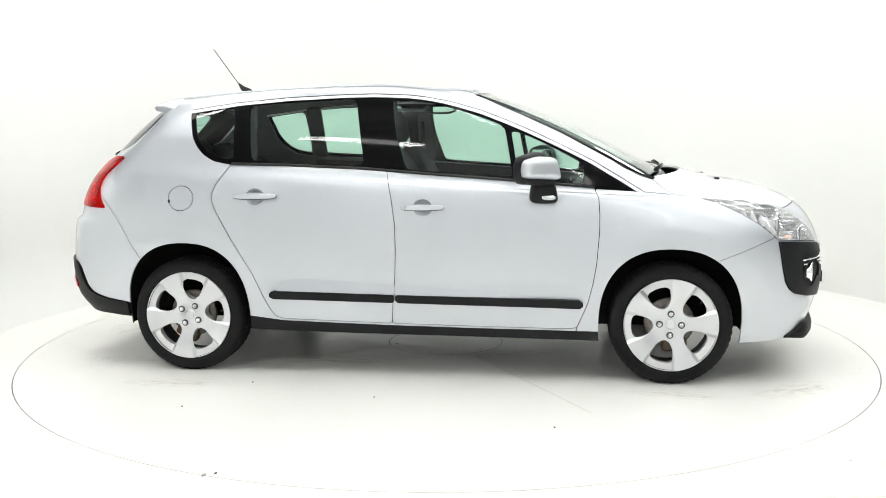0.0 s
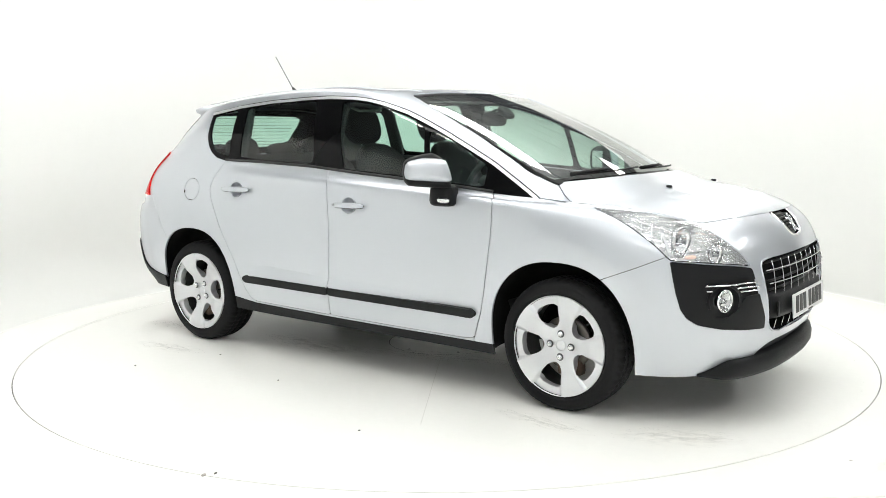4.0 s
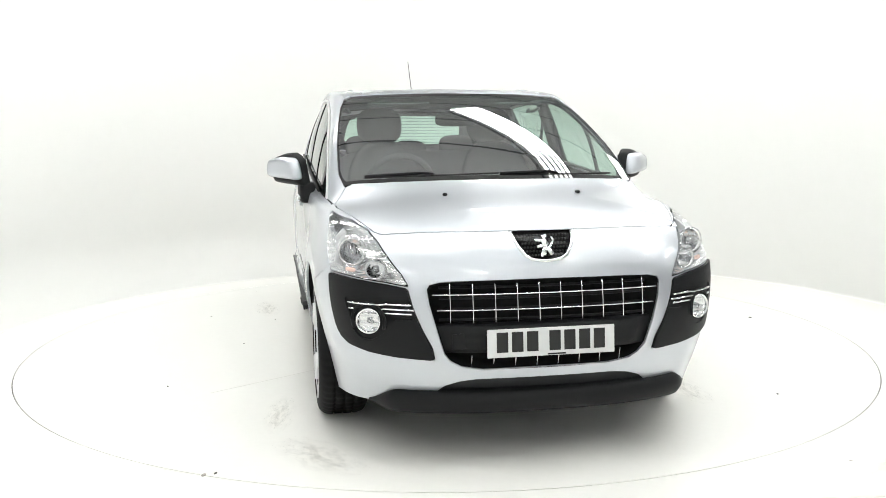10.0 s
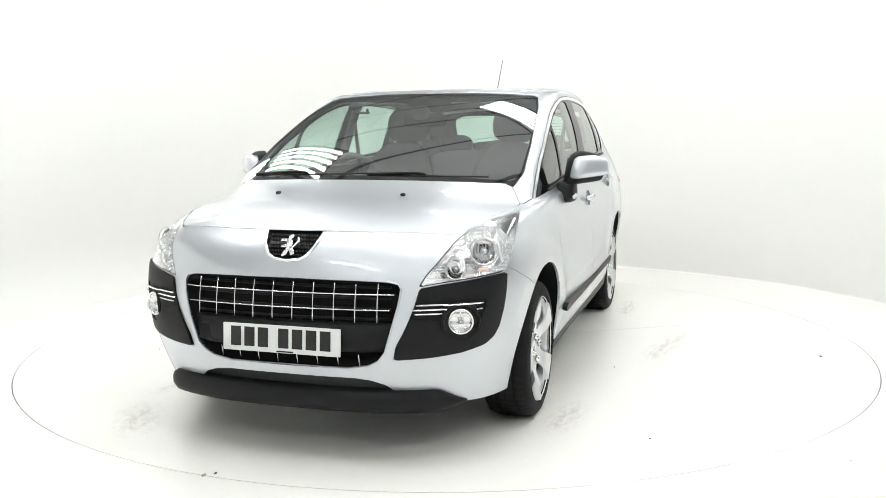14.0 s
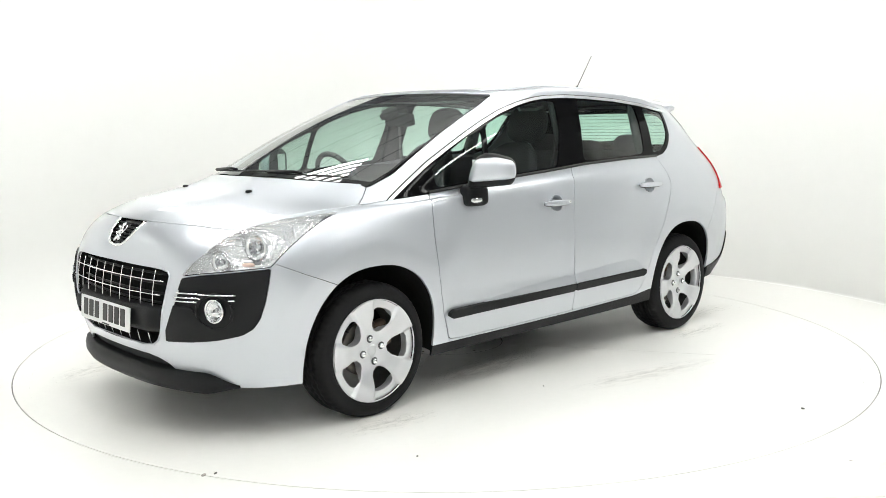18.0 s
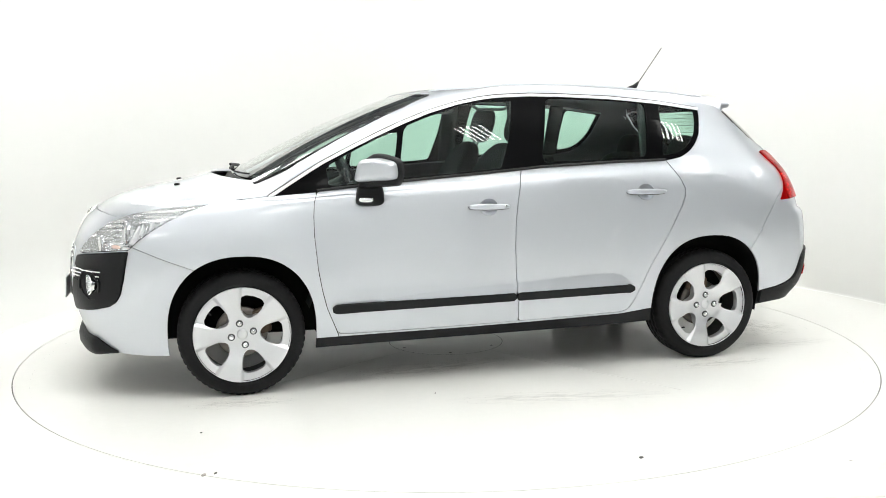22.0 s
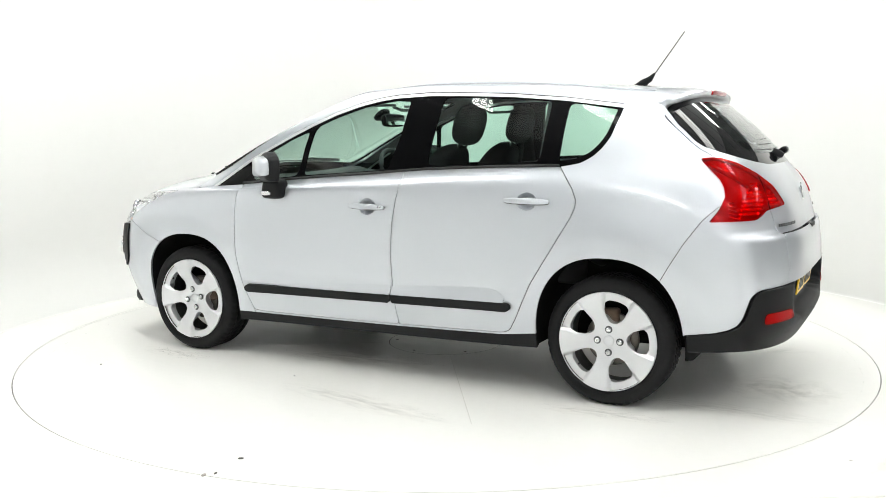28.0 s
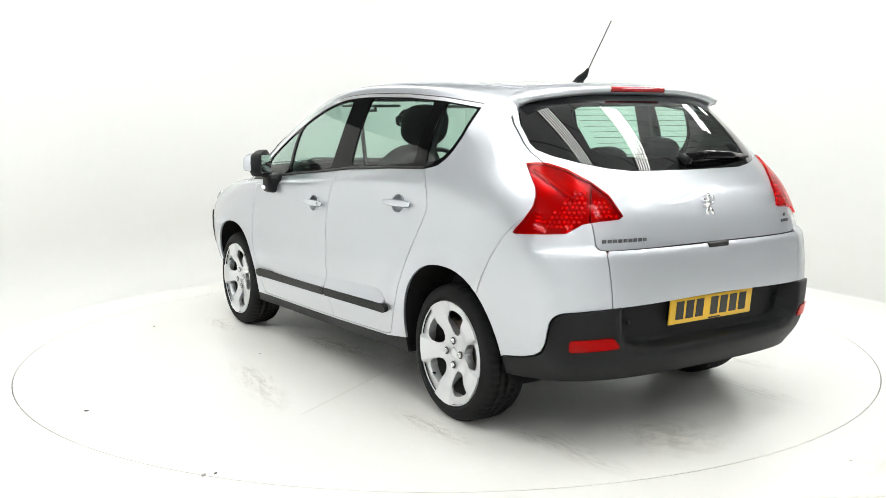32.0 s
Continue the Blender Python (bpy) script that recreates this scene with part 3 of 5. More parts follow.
# the bank at 4.36, 4.2 is added to brighten the right side
for off, starts in ((2.08, (-2.23, 1.0, 4.1)), (-.28, (-7.6, -4.83, .9)), (-1.87, (-3.0, .1)), (4.36, (-.75, 4.2)), (-3.45, (-2.0,)), (-3.90, (5.45,)), (-.93, (4.34,)), (-6.0, (1.7,)), (6.4, (-2.4,))):
    for s in starts:
        s += 1.4
        tube_bank(pose(.77 * off + .64 * s, .64 * off - .77 * s, 4.3, 0, 0, LINE_TURN))

# ---- the car: panels cut out of the one body surface ----
car = holder("car", "silver five-door family hatchback with alloy wheels on a turntable", "car")
WX, WY, WR = 1.306, .745, .318
WHOLE = body_skin()


def ahead(x):
    return lambda V: V[:, 0] > x


def behind(x):
    return lambda V: V[:, 0] < x


def flank(V):
    return np.abs(V[:, 1]) > .45


def take(skin, chart, poly, where=None, gap=.0042):
    """Cuts a piece out of a skin and leaves a narrow joint round it: the piece and the rest."""
    piece, rest = skin.cut(within(chart, poly, where, -gap / 2))
    if gap:
        _, rest = rest.cut(within(chart, poly, where, gap / 2))
    return piece, rest


def sides(skin):
    """The left and the right half of a skin."""
    return skin.cut(lambda V: -V[:, 1])


def tray(skin, depth):
    """The back and the walls of a hollow of that depth behind a piece of skin."""
    back, n = skin.offset(-depth), len(skin.V)
    rim = skin.rim()
    V = np.concatenate([back.V, skin.V])
    T = np.concatenate([back.T, np.array([(b, a, a + n) for a, b in rim]), np.array([(b, a + n, b + n) for a, b in rim])])
    return Skin(V, T, np.concatenate([skin.N, -skin.N * .01 + .001]))


def flat_mesh(name, skin):
    me = bpy.data.meshes.new(name)
    me.from_pydata([tuple(v) for v in skin.V], [], [tuple(int(i) for i in t) for t in skin.T])
    return me


def spot(chart, p, where=None, lift=0.0):
    """The place and the normal of the body at a point of a chart, on the car's left side."""
    V, N = WHOLE.V, WHOLE.N
    keep = V[:, 1] > -.001
    if where is not None:
        keep &= where(V)
    V, N = V[keep], N[keep]
    d = np.linalg.norm(chart(V) - np.array(p), axis=1)
    near_by = np.argsort(d)[:10]
    c = chart(V[near_by]) - np.array(p)
    terms = np.concatenate([np.ones((len(c), 1)), c], axis=1) / (d[near_by] + .004)[:, None]
    k = np.linalg.lstsq(terms, np.concatenate([V[near_by], N[near_by]], axis=1) / (d[near_by] + .004)[:, None], rcond=None)[0][0]
    q, n = k[:3], k[3:] / np.linalg.norm(k[3:])
    return Vector(q + n * lift), Vector(n)


def facing(place, n, up=(0, 0, 1), roll=0.0):
    """A pose at a place whose y axis runs along n and whose z axis is near up."""
    y = Vector(n).normalized()
    x = y.cross(Vector(up)).normalized()
    z = x.cross(y)
    m = Matrix((x, y, z)).transposed().to_4x4()
    m.translation = place
    return m @ pose(0, 0, 0, 0, roll, 0)


def mirrored(m):
    """The same pose on the car's other side, for a mesh that is alike on both hands."""
    f = Matrix.Diagonal((1, -1, 1, 1))
    return f @ m @ Matrix.Diagonal((-1, 1, 1, 1))


ARCHES = ((WX - .004, .366, .402), (-WX + .004, .358, .410))        # middle, half width and height of the openings


def arches(grow=0.0):
    def f(V):
        r = np.full(len(V), 9.0)
        for x, a, b in ARCHES:
            k = (np.abs((V[:, 0] - x) / (a + grow)) ** 2.35 + np.abs((V[:, 2] - .316) / (b + grow)) ** 2.35) ** (1 / 2.35)
            r = np.minimum(r, (k - 1) * a)
        return np.where(np.abs(V[:, 1]) > .5, r, np.maximum(r, .05))
    return f


_, SKIN = WHOLE.cut(arches())

# -- outlines --
DLO = [(1.167, 1.003), (.909, 1.021), (.592, 1.050), (.265, 1.076), (.027, 1.093), (-.300, 1.120), (-.728, 1.139), (-1.04, 1.146), (-1.143, 1.165), (-1.205, 1.200), (-1.245, 1.240),
       (-1.278, 1.292), (-1.306, 1.39), (-1.319, 1.448), (-1.033, 1.486), (-.746, 1.510), (-.45, 1.522), (-.267, 1.525), (-.079, 1.517), (.022, 1.505), (.144, 1.481), (.309, 1.434),
       (.455, 1.377), (.600, 1.314), (.745, 1.245), (.889, 1.173), (1.043, 1.080)]
DLO_TOP = DLO[13:] + [DLO[0]]
FRONT_GLASS = [(.488, 1.080), (.265, 1.096), (.027, 1.113), (-.075, 1.122), (-.135, 1.30), (-.165, 1.485), (-.079, 1.488), (.022, 1.476), (.144, 1.452), (.309, 1.403), (.44, 1.352)]
QUARTER_FRONT = [(.850, 1.047), (.520, 1.076), (.472, 1.335), (.60, 1.285), (.745, 1.212), (.858, 1.150)]
REAR_GLASS = [(-.303, 1.141), (-.728, 1.160), (-.935, 1.172), (-.962, 1.470), (-.746, 1.485), (-.45, 1.496), (-.362, 1.497)]
QUARTER_REAR = [(-1.030, 1.174), (-1.13, 1.190), (-1.186, 1.220), (-1.225, 1.259), (-1.256, 1.308), (-1.280, 1.39), (-1.289, 1.428), (-1.050, 1.462)]
SCREEN = [(-.1, 1.10), (.3, 1.096), (.50, 1.089), (.65, 1.080), (.722, 1.071), (.738, 1.12), (.722, 1.25), (.697, 1.36), (.668, 1.45), (.636, 1.51), (.60, 1.524), (.45, 1.533), (.25, 1.537), (-.1, 1.539)]
SCREEN_CLEAR = [(-.1, 1.116), (.3, 1.113), (.50, 1.106), (.64, 1.097), (.714, 1.090), (.728, 1.13), (.714, 1.25), (.690, 1.36), (.660, 1.45), (.624, 1.501), (.58, 1.508), (.40, 1.517), (-.1, 1.522)]
BACK = [(-.1, 1.150), (.33, 1.152), (.45, 1.166), (.55, 1.188), (.630, 1.218), (.662, 1.242), (.667, 1.27), (.650, 1.35), (.612, 1.43), (.572, 1.473), (.4, 1.497), (-.1, 1.503)]
BACK_CLEAR = [(-.1, 1.205), (.33, 1.207), (.42, 1.222), (.47, 1.25), (.455, 1.36), (.43, 1.415), (.36, 1.437), (-.1, 1.443)]
LAMP = [(-.455, .972), (-.58, .960), (-.67, .953), (-.81, .925), (-.905, .884), (-.970, .838), (-1.05, .772), (-1.089, .724), (-1.0, .737), (-.926, .744), (-.80, .756), (-.705, .762), (-.672, .80),
        (-.635, .84), (-.578, .892), (-.52, .935)]
FOG_PANEL = [(-.705, .755), (-.80, .749), (-.926, .737), (-1.0, .730), (-1.086, .716), (-1.111, .645), (-1.145, .56), (-1.177, .485), (-1.180, .432), (-1.05, .442), (-.931, .456), (-.826, .478),
             (-.780, .505), (-.752, .545), (-.728, .62), (-.714, .69)]
GRILLE = [(-.1, .750), (.43, .745), (.472, .735), (.485, .715), (.477, .657), (.452, .565), (.420, .463), (.39, .425), (.350, .403), (.262, .389), (-.1, .387)]
BADGE = [(-.1, .926), (.133, .926), (.118, .875), (.090, .833), (.062, .817), (-.1, .810)]
TAIL = [(-.690, 1.187), (-.74, 1.190), (-.784, 1.186), (-.863, 1.162), (-.955, 1.114), (-1.032, 1.058), (-1.095, .969), (-.996, .961), (-.935, .953), (-.905, .935), (-.870, .917), (-.650, .911), (-.702, .970),
        (-.735, 1.020), (-.743, 1.060), (-.738, 1.095), (-.715, 1.138)]
BONNET = [(2.037, -.1), (2.037, 0), (2.033, .10), (2.028, .18), (2.010, .32), (1.982, .43), (1.938, .545), (1.893, .630), (1.855, .657), (1.72, .703), (1.56, .745), (1.416, .772), (1.312, .772), (1.255, .74), (1.205, .705), (1.150, .66),
          (1.0, .5), (1.0, -.1)]
BUMPER = [(2.5, .1), (1.38, .1), (1.44, .615), (1.52, .653), (1.682, .718), (1.808, .773), (1.85, .80), (1.85, 1.0), (2.5, 1.0)]
WING = [(.909, 1.021), (.930, .975), (.936, .90), (.936, .804), (.922, .631), (.905, .53), (.881, .431), (.822, .285), (.85, .1), (1.6, .1), (1.44, .615), (1.52, .653), (1.682, .718), (1.808, .773),
        (1.95, .85), (1.95, 1.1), (1.312, 1.02), (1.30, .988), (1.167, 1.003)]
FRONT_DOOR = [(.909, 1.021), (.930, .975), (.936, .90), (.936, .804), (.922, .631), (.905, .53), (.881, .431), (.850, .345), (.838, .312), (.815, .293), (.75, .288), (.3, .291), (-.157, .298), (-.145, .42),
              (-.132, .576), (-.128, .70), (-.133, .839), (-.150, .96), (-.180, 1.106), (-.19, 1.2), (.85, 1.1)]
REAR_DOOR = [(-.180, 1.106), (-.150, .96), (-.133, .839), (-.128, .70), (-.132, .576), (-.145, .42), (-.157, .298), (-.5, .306), (-.76, .313), (-.803, .328), (-.839, .389), (-.920, .570), (-1.027, .745),
             (-1.085, .845), (-1.120, .905), (-1.140, .955), (-1.143, .990), (-1.118, 1.046), (-1.048, 1.143), (-1.0, 1.2), (-.19, 1.2)]
TAILGATE = [(-.1, .849), (.585, .846), (.612, .852), (.621, .87), (.618, .95), (.66, 1.10), (.672, 1.2), (.682, 1.235), (.680, 1.27), (.663, 1.35), (.627, 1.44), (.585, 1.488), (.4, 1.512), (-.1, 1.518)]
LOWER_GATE = [(-.1, .60), (.578, .60), (.590, .846), (-.1, .846)]
REAR_BUMPER = [(-2.5, .1), (-1.60, .1), (-1.55, .62), (-1.577, .667), (-1.659, .808), (-1.733, .914), (-1.8, .98), (-2.5, 1.0)]
REAR_BLACK = [(-.594, .1), (-.594, .379), (-.70, .398), (-.745, .415), (-.778, .44), (-.796, .475), (-.806, .53), (-.816, .572), (-.832, .594), (-.860, .607), (-1.045, .619), (-1.36, .630), (-1.8, .640), (-1.8, .1)]
SILL = [(1.02, .1), (1.02, .276), (.75, .278), (.3, .281), (-.157, .288), (-.5, .296), (-.76, .303), (-.91, .322), (-1.03, .335), (-1.03, .1)]
PLATE_RECESS = [(-.2, .66), (.535, .66), (.548, .575), (.525, .490), (.47, .455), (.38, .440), (-.2, .436)]
INTAKE = [(-.1, .1), (-.1, .350), (.28, .348), (.35, .340), (.41, .320), (.45, .285), (.47, .25), (.66, .222), (.66, .1)]

# -- windows --
dlo, SKIN = SKIN.cut(within(side_chart, DLO, flank))
screen, SKIN = SKIN.cut(within(end_chart, SCREEN, ahead(.2)))
back_glass, SKIN = SKIN.cut(within(end_chart, BACK, behind(-1.4)))
lamp, SKIN = take(SKIN, nose_corner, LAMP, ahead(1.2), .004)
tail, SKIN = take(SKIN, tail_corner, TAIL, behind(-1.5), .002)
grille, SKIN = SKIN.cut(within(end_chart, GRILLE, ahead(1.8)))
INNER = SKIN                                             # what the dark lining follows
badge, SKIN = take(SKIN, end_chart, BADGE, ahead(1.9), .003)
fog_panel, SKIN = take(SKIN, nose_corner, FOG_PANEL, ahead(1.2), .004)
_, fog_panel = fog_panel.cut(within(nose_corner, [(-.937 + .050 * math.cos(a), .584 + .052 * math.sin(a)) for a in np.linspace(0, 2 * math.pi, 29)[:-1]], ahead(1.2)))
intake, SKIN = SKIN.cut(within(end_chart, INTAKE, ahead(1.7)))
rear_black, SKIN = take(SKIN, tail_corner, REAR_BLACK, behind(-1.45), .003)
sill, SKIN = SKIN.cut(within(side_chart, SILL, flank))

# -- painted panels --
bonnet, SKIN = take(SKIN, top_chart, BONNET, lambda V: (V[:, 2] > .86) & (V[:, 0] > .9), .0054)
bumper, SKIN = take(SKIN, side_chart, BUMPER, ahead(1.3), .0015)
wing, SKIN = take(SKIN, side_chart, WING, flank)
front_door, SKIN = take(SKIN, side_chart, FRONT_DOOR, flank)
rear_door, SKIN = take(SKIN, side_chart, REAR_DOOR, flank)
tailgate, SKIN = take(SKIN, end_chart, TAILGATE, behind(-1.5))
def normals(V, T):
    n = np.cross(V[T[:, 1]] - V[T[:, 0]], V[T[:, 2]] - V[T[:, 0]])
    N = np.zeros_like(V)
    for k in range(3):
        np.add.at(N, T[:, k], n)
    return N / np.maximum(np.linalg.norm(N, axis=1), 1e-12)[:, None]


def ledge(skin, out=.022):
    """Brings the bumper out to a rounded shelf below the tailgate."""
    V = skin.V.copy()
    z = V[:, 2]
    V += skin.N * (out * np.sqrt(np.clip((.852 - z) / .035, 0, 1) * (2 - np.clip((.852 - z) / .035, 0, 1))) * smooth(1.80, 1.97, -V[:, 0]) * smooth(.29, .44, z))[:, None]
    return Skin(V, skin.T, normals(V, skin.T))


lower_gate, SKIN = take(SKIN, end_chart, LOWER_GATE, behind(-1.8), .004)
lower_gate = ledge(lower_gate)
rear_bumper, SKIN = take(SKIN, side_chart, REAR_BUMPER, behind(-1.5), .003)
rear_bumper = ledge(rear_bumper)
FUEL = [(-1.317 + .071 * math.cos(a), .968 + .067 * math.sin(a)) for a in np.linspace(0, 2 * math.pi, 33)[:-1]]
fuel, SKIN = take(SKIN, side_chart, FUEL, lambda V: V[:, 1] < -.5, .004)

panel("body", SKIN, PAINT, car, "silver roof, pillars and rear quarters")
flap = panel("fuel_flap", fuel, PAINT, car)
p, n = spot(side_chart, (-1.384, .952), flank, .0)
part("finger_notch", pillow((.006, .003, .010), 2.5, 12, 8), SEAL, flap, at=Matrix.Translation((p[0], -p[1], p[2])))
panel("bonnet", bonnet, PAINT, car)
front_bumper = panel("front_bumper", bumper, PAINT, car)
gate = panel("tailgate", tailgate, PAINT, car)
panel("lower_tailgate", lower_gate, PAINT, car)
HANDLES = (("front", -.080, .118, .923), ("rear", -1.000, -.788, .978))
for key, x0, x1, zc in HANDLES:
    dish = [((x0 + x1) / 2 + .049 * math.cos(a), zc + .043 * math.sin(a)) for a in np.linspace(0, 2 * math.pi, 33)[:-1]]
    if key == "front":
        _, front_door = front_door.cut(within(side_chart, dish, flank))
    else:
        _, rear_door = rear_door.cut(within(side_chart, dish, flank))
doors = {}
for sign, half in zip((1, -1), range(2)):
    panel("front_wing", sides(wing)[half], PAINT, car)
    doors["front", sign] = panel("front_door", sides(front_door)[half], PAINT, car)
    doors["rear", sign] = panel("rear_door", sides(rear_door)[half], PAINT, car)
    panel("sill_cover", sides(sill)[half], BLACK, car, "black plastic sill cover")

# -- dark lining behind the panels, floor pan and wheel houses --
_, inner = INNER.cut(arches(.012))
_, inner = inner.cut(within(end_chart, PLATE_RECESS, behind(-1.9)))
low, high = inner.cut(lambda V: V[:, 2] - 1.10)
part("inner_lining", flat_mesh("inner_lining", low.offset(-.022)), LINING, car, "dark trim inside the body")
part("headlining", flat_mesh("headlining", high.offset(-.02)), ROOF_LINING, car, "grey cloth headlining and pillar trim")


def floor_pan():
    line = spline(np.concatenate([cage()[0][2:0:-1] * FLIP, cage()[0], cage()[0][-2:-4:-1] * FLIP]), 4)
    pts = [p for p in line if p[1] >= 0]
    bm = bmesh.new()
    rows = [[bm.verts.new((p[0] * .985, s * min(max(p[1] - .03, 0), .85 if abs(abs(p[0]) - WX) > .45 else .52), max(p[2] + .012, .245))) for p in pts] for s in (1, 0, -1)]
    for a, b in zip(rows[:-1], rows[1:]):
        for i in range(len(a) - 1):
            bm.faces.new((a[i], a[i + 1], b[i + 1], b[i]))
    bmesh.ops.remove_doubles(bm, verts=bm.verts, dist=1e-5)
    return bm


part("floor_pan", floor_pan(), DARK, car, smooth_faces=False)


def wheel_house(x, a, b):
    """The dark lining of a wheel arch; its outer edge keeps just inside the body."""
    bm = bmesh.new()
    n = 36
    turn = np.linspace(-.12, math.pi + .12, n)
    across = np.sign(np.cos(turn)) * np.abs(np.cos(turn)) ** (2 / 2.35)
    above = np.sign(np.sin(turn)) * np.abs(np.sin(turn)) ** (2 / 2.35)
    rim = (a + .003) * across, .316 + (b + .003) * above
    out = [spot(side_chart, (x + p, max(q, .24)), flank)[0][1] - .012 for p, q in zip(*rim)]
    rings = [[bm.verts.new((p, y, q)) for p, y, q in zip(rim[0], out, rim[1])]]
    for y, k in ((.74, .03), (.50, .03)):
        rings.append([bm.verts.new(((a + .003 + k) * c, y, .316 + (b + .003 + k * .5) * h)) for c, h in zip(across, above)])
    for p, q in zip(rings[:-1], rings[1:]):
        for i in range(n - 1):
            bm.faces.new((p[i], p[i + 1], q[i + 1], q[i]))
    bm.faces.new(rings[-1])
    return bm


for x, a, b in ARCHES:
    for sy in (1, -1):
        house = wheel_house(x, a, b)
        if sy < 0:
            bmesh.ops.scale(house, vec=(1, -1, 1), verts=house.verts)
        part("wheel_house", house, DARK, car, at=pose(x, 0, 0))
part("exhaust", tube_along([(-.9, -.2, .24), (-1.5, -.35, .27), (-1.75, -.40, .29), (-1.90, -.42, .30)], .028, 12), DARK, car)
part("silencer", pillow((.26, .11, .07), 3), DARK, car, at=pose(-1.66, -.32, .30))
for x in (WX, -WX):
    part("axle", tube_along([(x, -.6, .30), (x, .6, .30)], .035, 10), DARK, car)

# -- side windows: black frames, panes, bright strip along the top --
panes = {}
frame_skin = dlo
for key, poly in (("front_door_pane", FRONT_GLASS), ("front_quarter_pane", QUARTER_FRONT), ("rear_door_pane", REAR_GLASS), ("rear_quarter_pane", QUARTER_REAR)):
    panes[key], frame_skin = frame_skin.cut(within(side_chart, rounded(poly, 4, .12), flank))
edge_seal, frame_skin = frame_skin.cut(lambda V: near(side_chart(V), DLO_TOP) - .0055)
strip, frame_skin = frame_skin.cut(lambda V: near(side_chart(V), DLO_TOP) - .0195)
for sign, half in zip((1, -1), range(2)):
    w = panel("side_window_frame", sides(frame_skin)[half].offset(-.004), GLOSS_BLACK, car, "gloss black window frame and pillar covers")
    for key, sk in panes.items():
        panel(key, sides(sk)[half].offset(-.008), GLASS, w, "green-tinted glass pane", depth=0).visible_shadow = False
    panel("edge_seal", sides(edge_seal)[half].offset(-.004), SEAL, w)
    panel("bright_strip", sides(strip)[half].offset(.001), STRIP, w, "bright metal strip along the window's top")
    seal = [spot(side_chart, (x, z), lift=.004)[0] for x, z in DLO[1:8]]
    seal = [(p[0], sign * p[1], p[2] + .006) for p in seal]
    part("seal", tube_along(seal, .008, 6), SEAL, w)

# -- windscreen and rear window --
def swept(skin):
    """Gives the windscreen its one even bend: fuller at the top and base, flatter half way up."""
    V = skin.V.copy()
    y, z = V[:, 1], V[:, 2]
    V[:, 0] = 6.793 - 10.8023 * z + 7.7789 * z ** 2 - 2.2701 * z ** 3 + (-.6937 + 1.0734 * z - .5 * z ** 2) * y ** 2 - .289 * y ** 4
    slope = -10.8023 + 15.5578 * z - 6.8103 * z ** 2 + (1.0734 - z) * y ** 2
    N = np.stack([y * 0 + 1, -2 * y * (-.6937 + 1.0734 * z - .5 * z ** 2) + 1.156 * y ** 3, -slope], axis=1)
    return Skin(V, skin.T, N / np.linalg.norm(N, axis=1)[:, None])


screen = swept(screen)
clear_screen, band = screen.cut(within(end_chart, SCREEN_CLEAR, ahead(.2)))
ws = panel("windscreen", clear_screen.offset(-.004), SCREEN_GLASS, car, "clear windscreen with a black printed border", depth=0)
ws.visible_shadow = False
panel("border", band.offset(-.004), PRINT, ws)
def bowed(skin, out=.022):
    """The rear glass: one even bend that bows out between its edges."""
    V = skin.V.copy()
    y, z = V[:, 1], V[:, 2]
    target = V[:, 0] - out * (1 - np.clip(np.abs(y) / .66, 0, 1) ** 4) * np.clip((z - 1.15) / .22, 0, 1)
    terms = np.stack([y * 0 + 1, z, z ** 2, y ** 2, y ** 2 * z, y ** 4, y ** 4 * z], axis=1)
    k = np.linalg.lstsq(terms, target, rcond=None)[0]
    V[:, 0] = terms @ k
    N = -np.stack([y * 0 + 1, -(2 * k[3] * y + 2 * k[4] * y * z + 4 * (k[5] + k[6] * z) * y ** 3), -(k[1] + 2 * k[2] * z + k[4] * y ** 2 + k[6] * y ** 4)], axis=1)
    return Skin(V, skin.T, N / np.linalg.norm(N, axis=1)[:, None])


back_glass = bowed(back_glass)
clear_back, band = back_glass.cut(within(end_chart, BACK_CLEAR, behind(-1.4)))
bw = panel("rear_window", clear_back.offset(-.003), GLASS, car, "green-tinted heated rear window with a broad black border", depth=0)
bw.visible_shadow = False
panel("border", band.offset(-.003), PRINT, bw)
for i in range(9):
    z = 1.225 + .024 * i
    pts = [spot(end_chart, (abs(y), z), behind(-1.4), -.006)[0] * 1 for y in np.linspace(.42, -.42, 15)]
    pts = [(p[0] - .015, y, p[2]) for p, y in zip(pts, np.linspace(.42, -.42, 15))]
    part("heating_wire", tube_along(pts, .0011, 4), SEAL, bw)

# -- front end --
def front_at(y, z, lift=0.0):
    p, n = spot(end_chart, (abs(y), z), ahead(1.75), 0)
    return Vector((p[0] + lift, y, z))


grille_thing = part("grille", flat_mesh("grille", tray(grille, .085)), DARK, car, "black radiator grille with thin bright bars")
ring = GRILLE[:-1]
outline = [front_at(y, z, .002) for y, z in ring if y >= 0]
loop = [Vector((p[0], -p[1], p[2])) for p in outline[::-1]] + outline
part("surround", tube_along(loop + loop[:1], .004, 6), PAINT, grille_thing)
BARS_Y = [(-.395 + .088 * i) for i in range(10)]
for y in BARS_Y:
    part("upright_bar", tube_along([front_at(y, z, .006) for z in (.735, .70, .66, .62, .585)], .0023, 6), CHROME, grille_thing)
    if abs(y) < .36:
        part("upright_bar", tube_along([front_at(y, z, -.012) for z in (.45, .425, .40)], .0028, 6), CHROME, grille_thing)
for z, w in ((.695, .462), (.635, .446)):
    part("cross_bar", tube_along([front_at(y, z, .008) for y in np.linspace(-w, w, 25)], .0026, 6), CHROME, grille_thing)
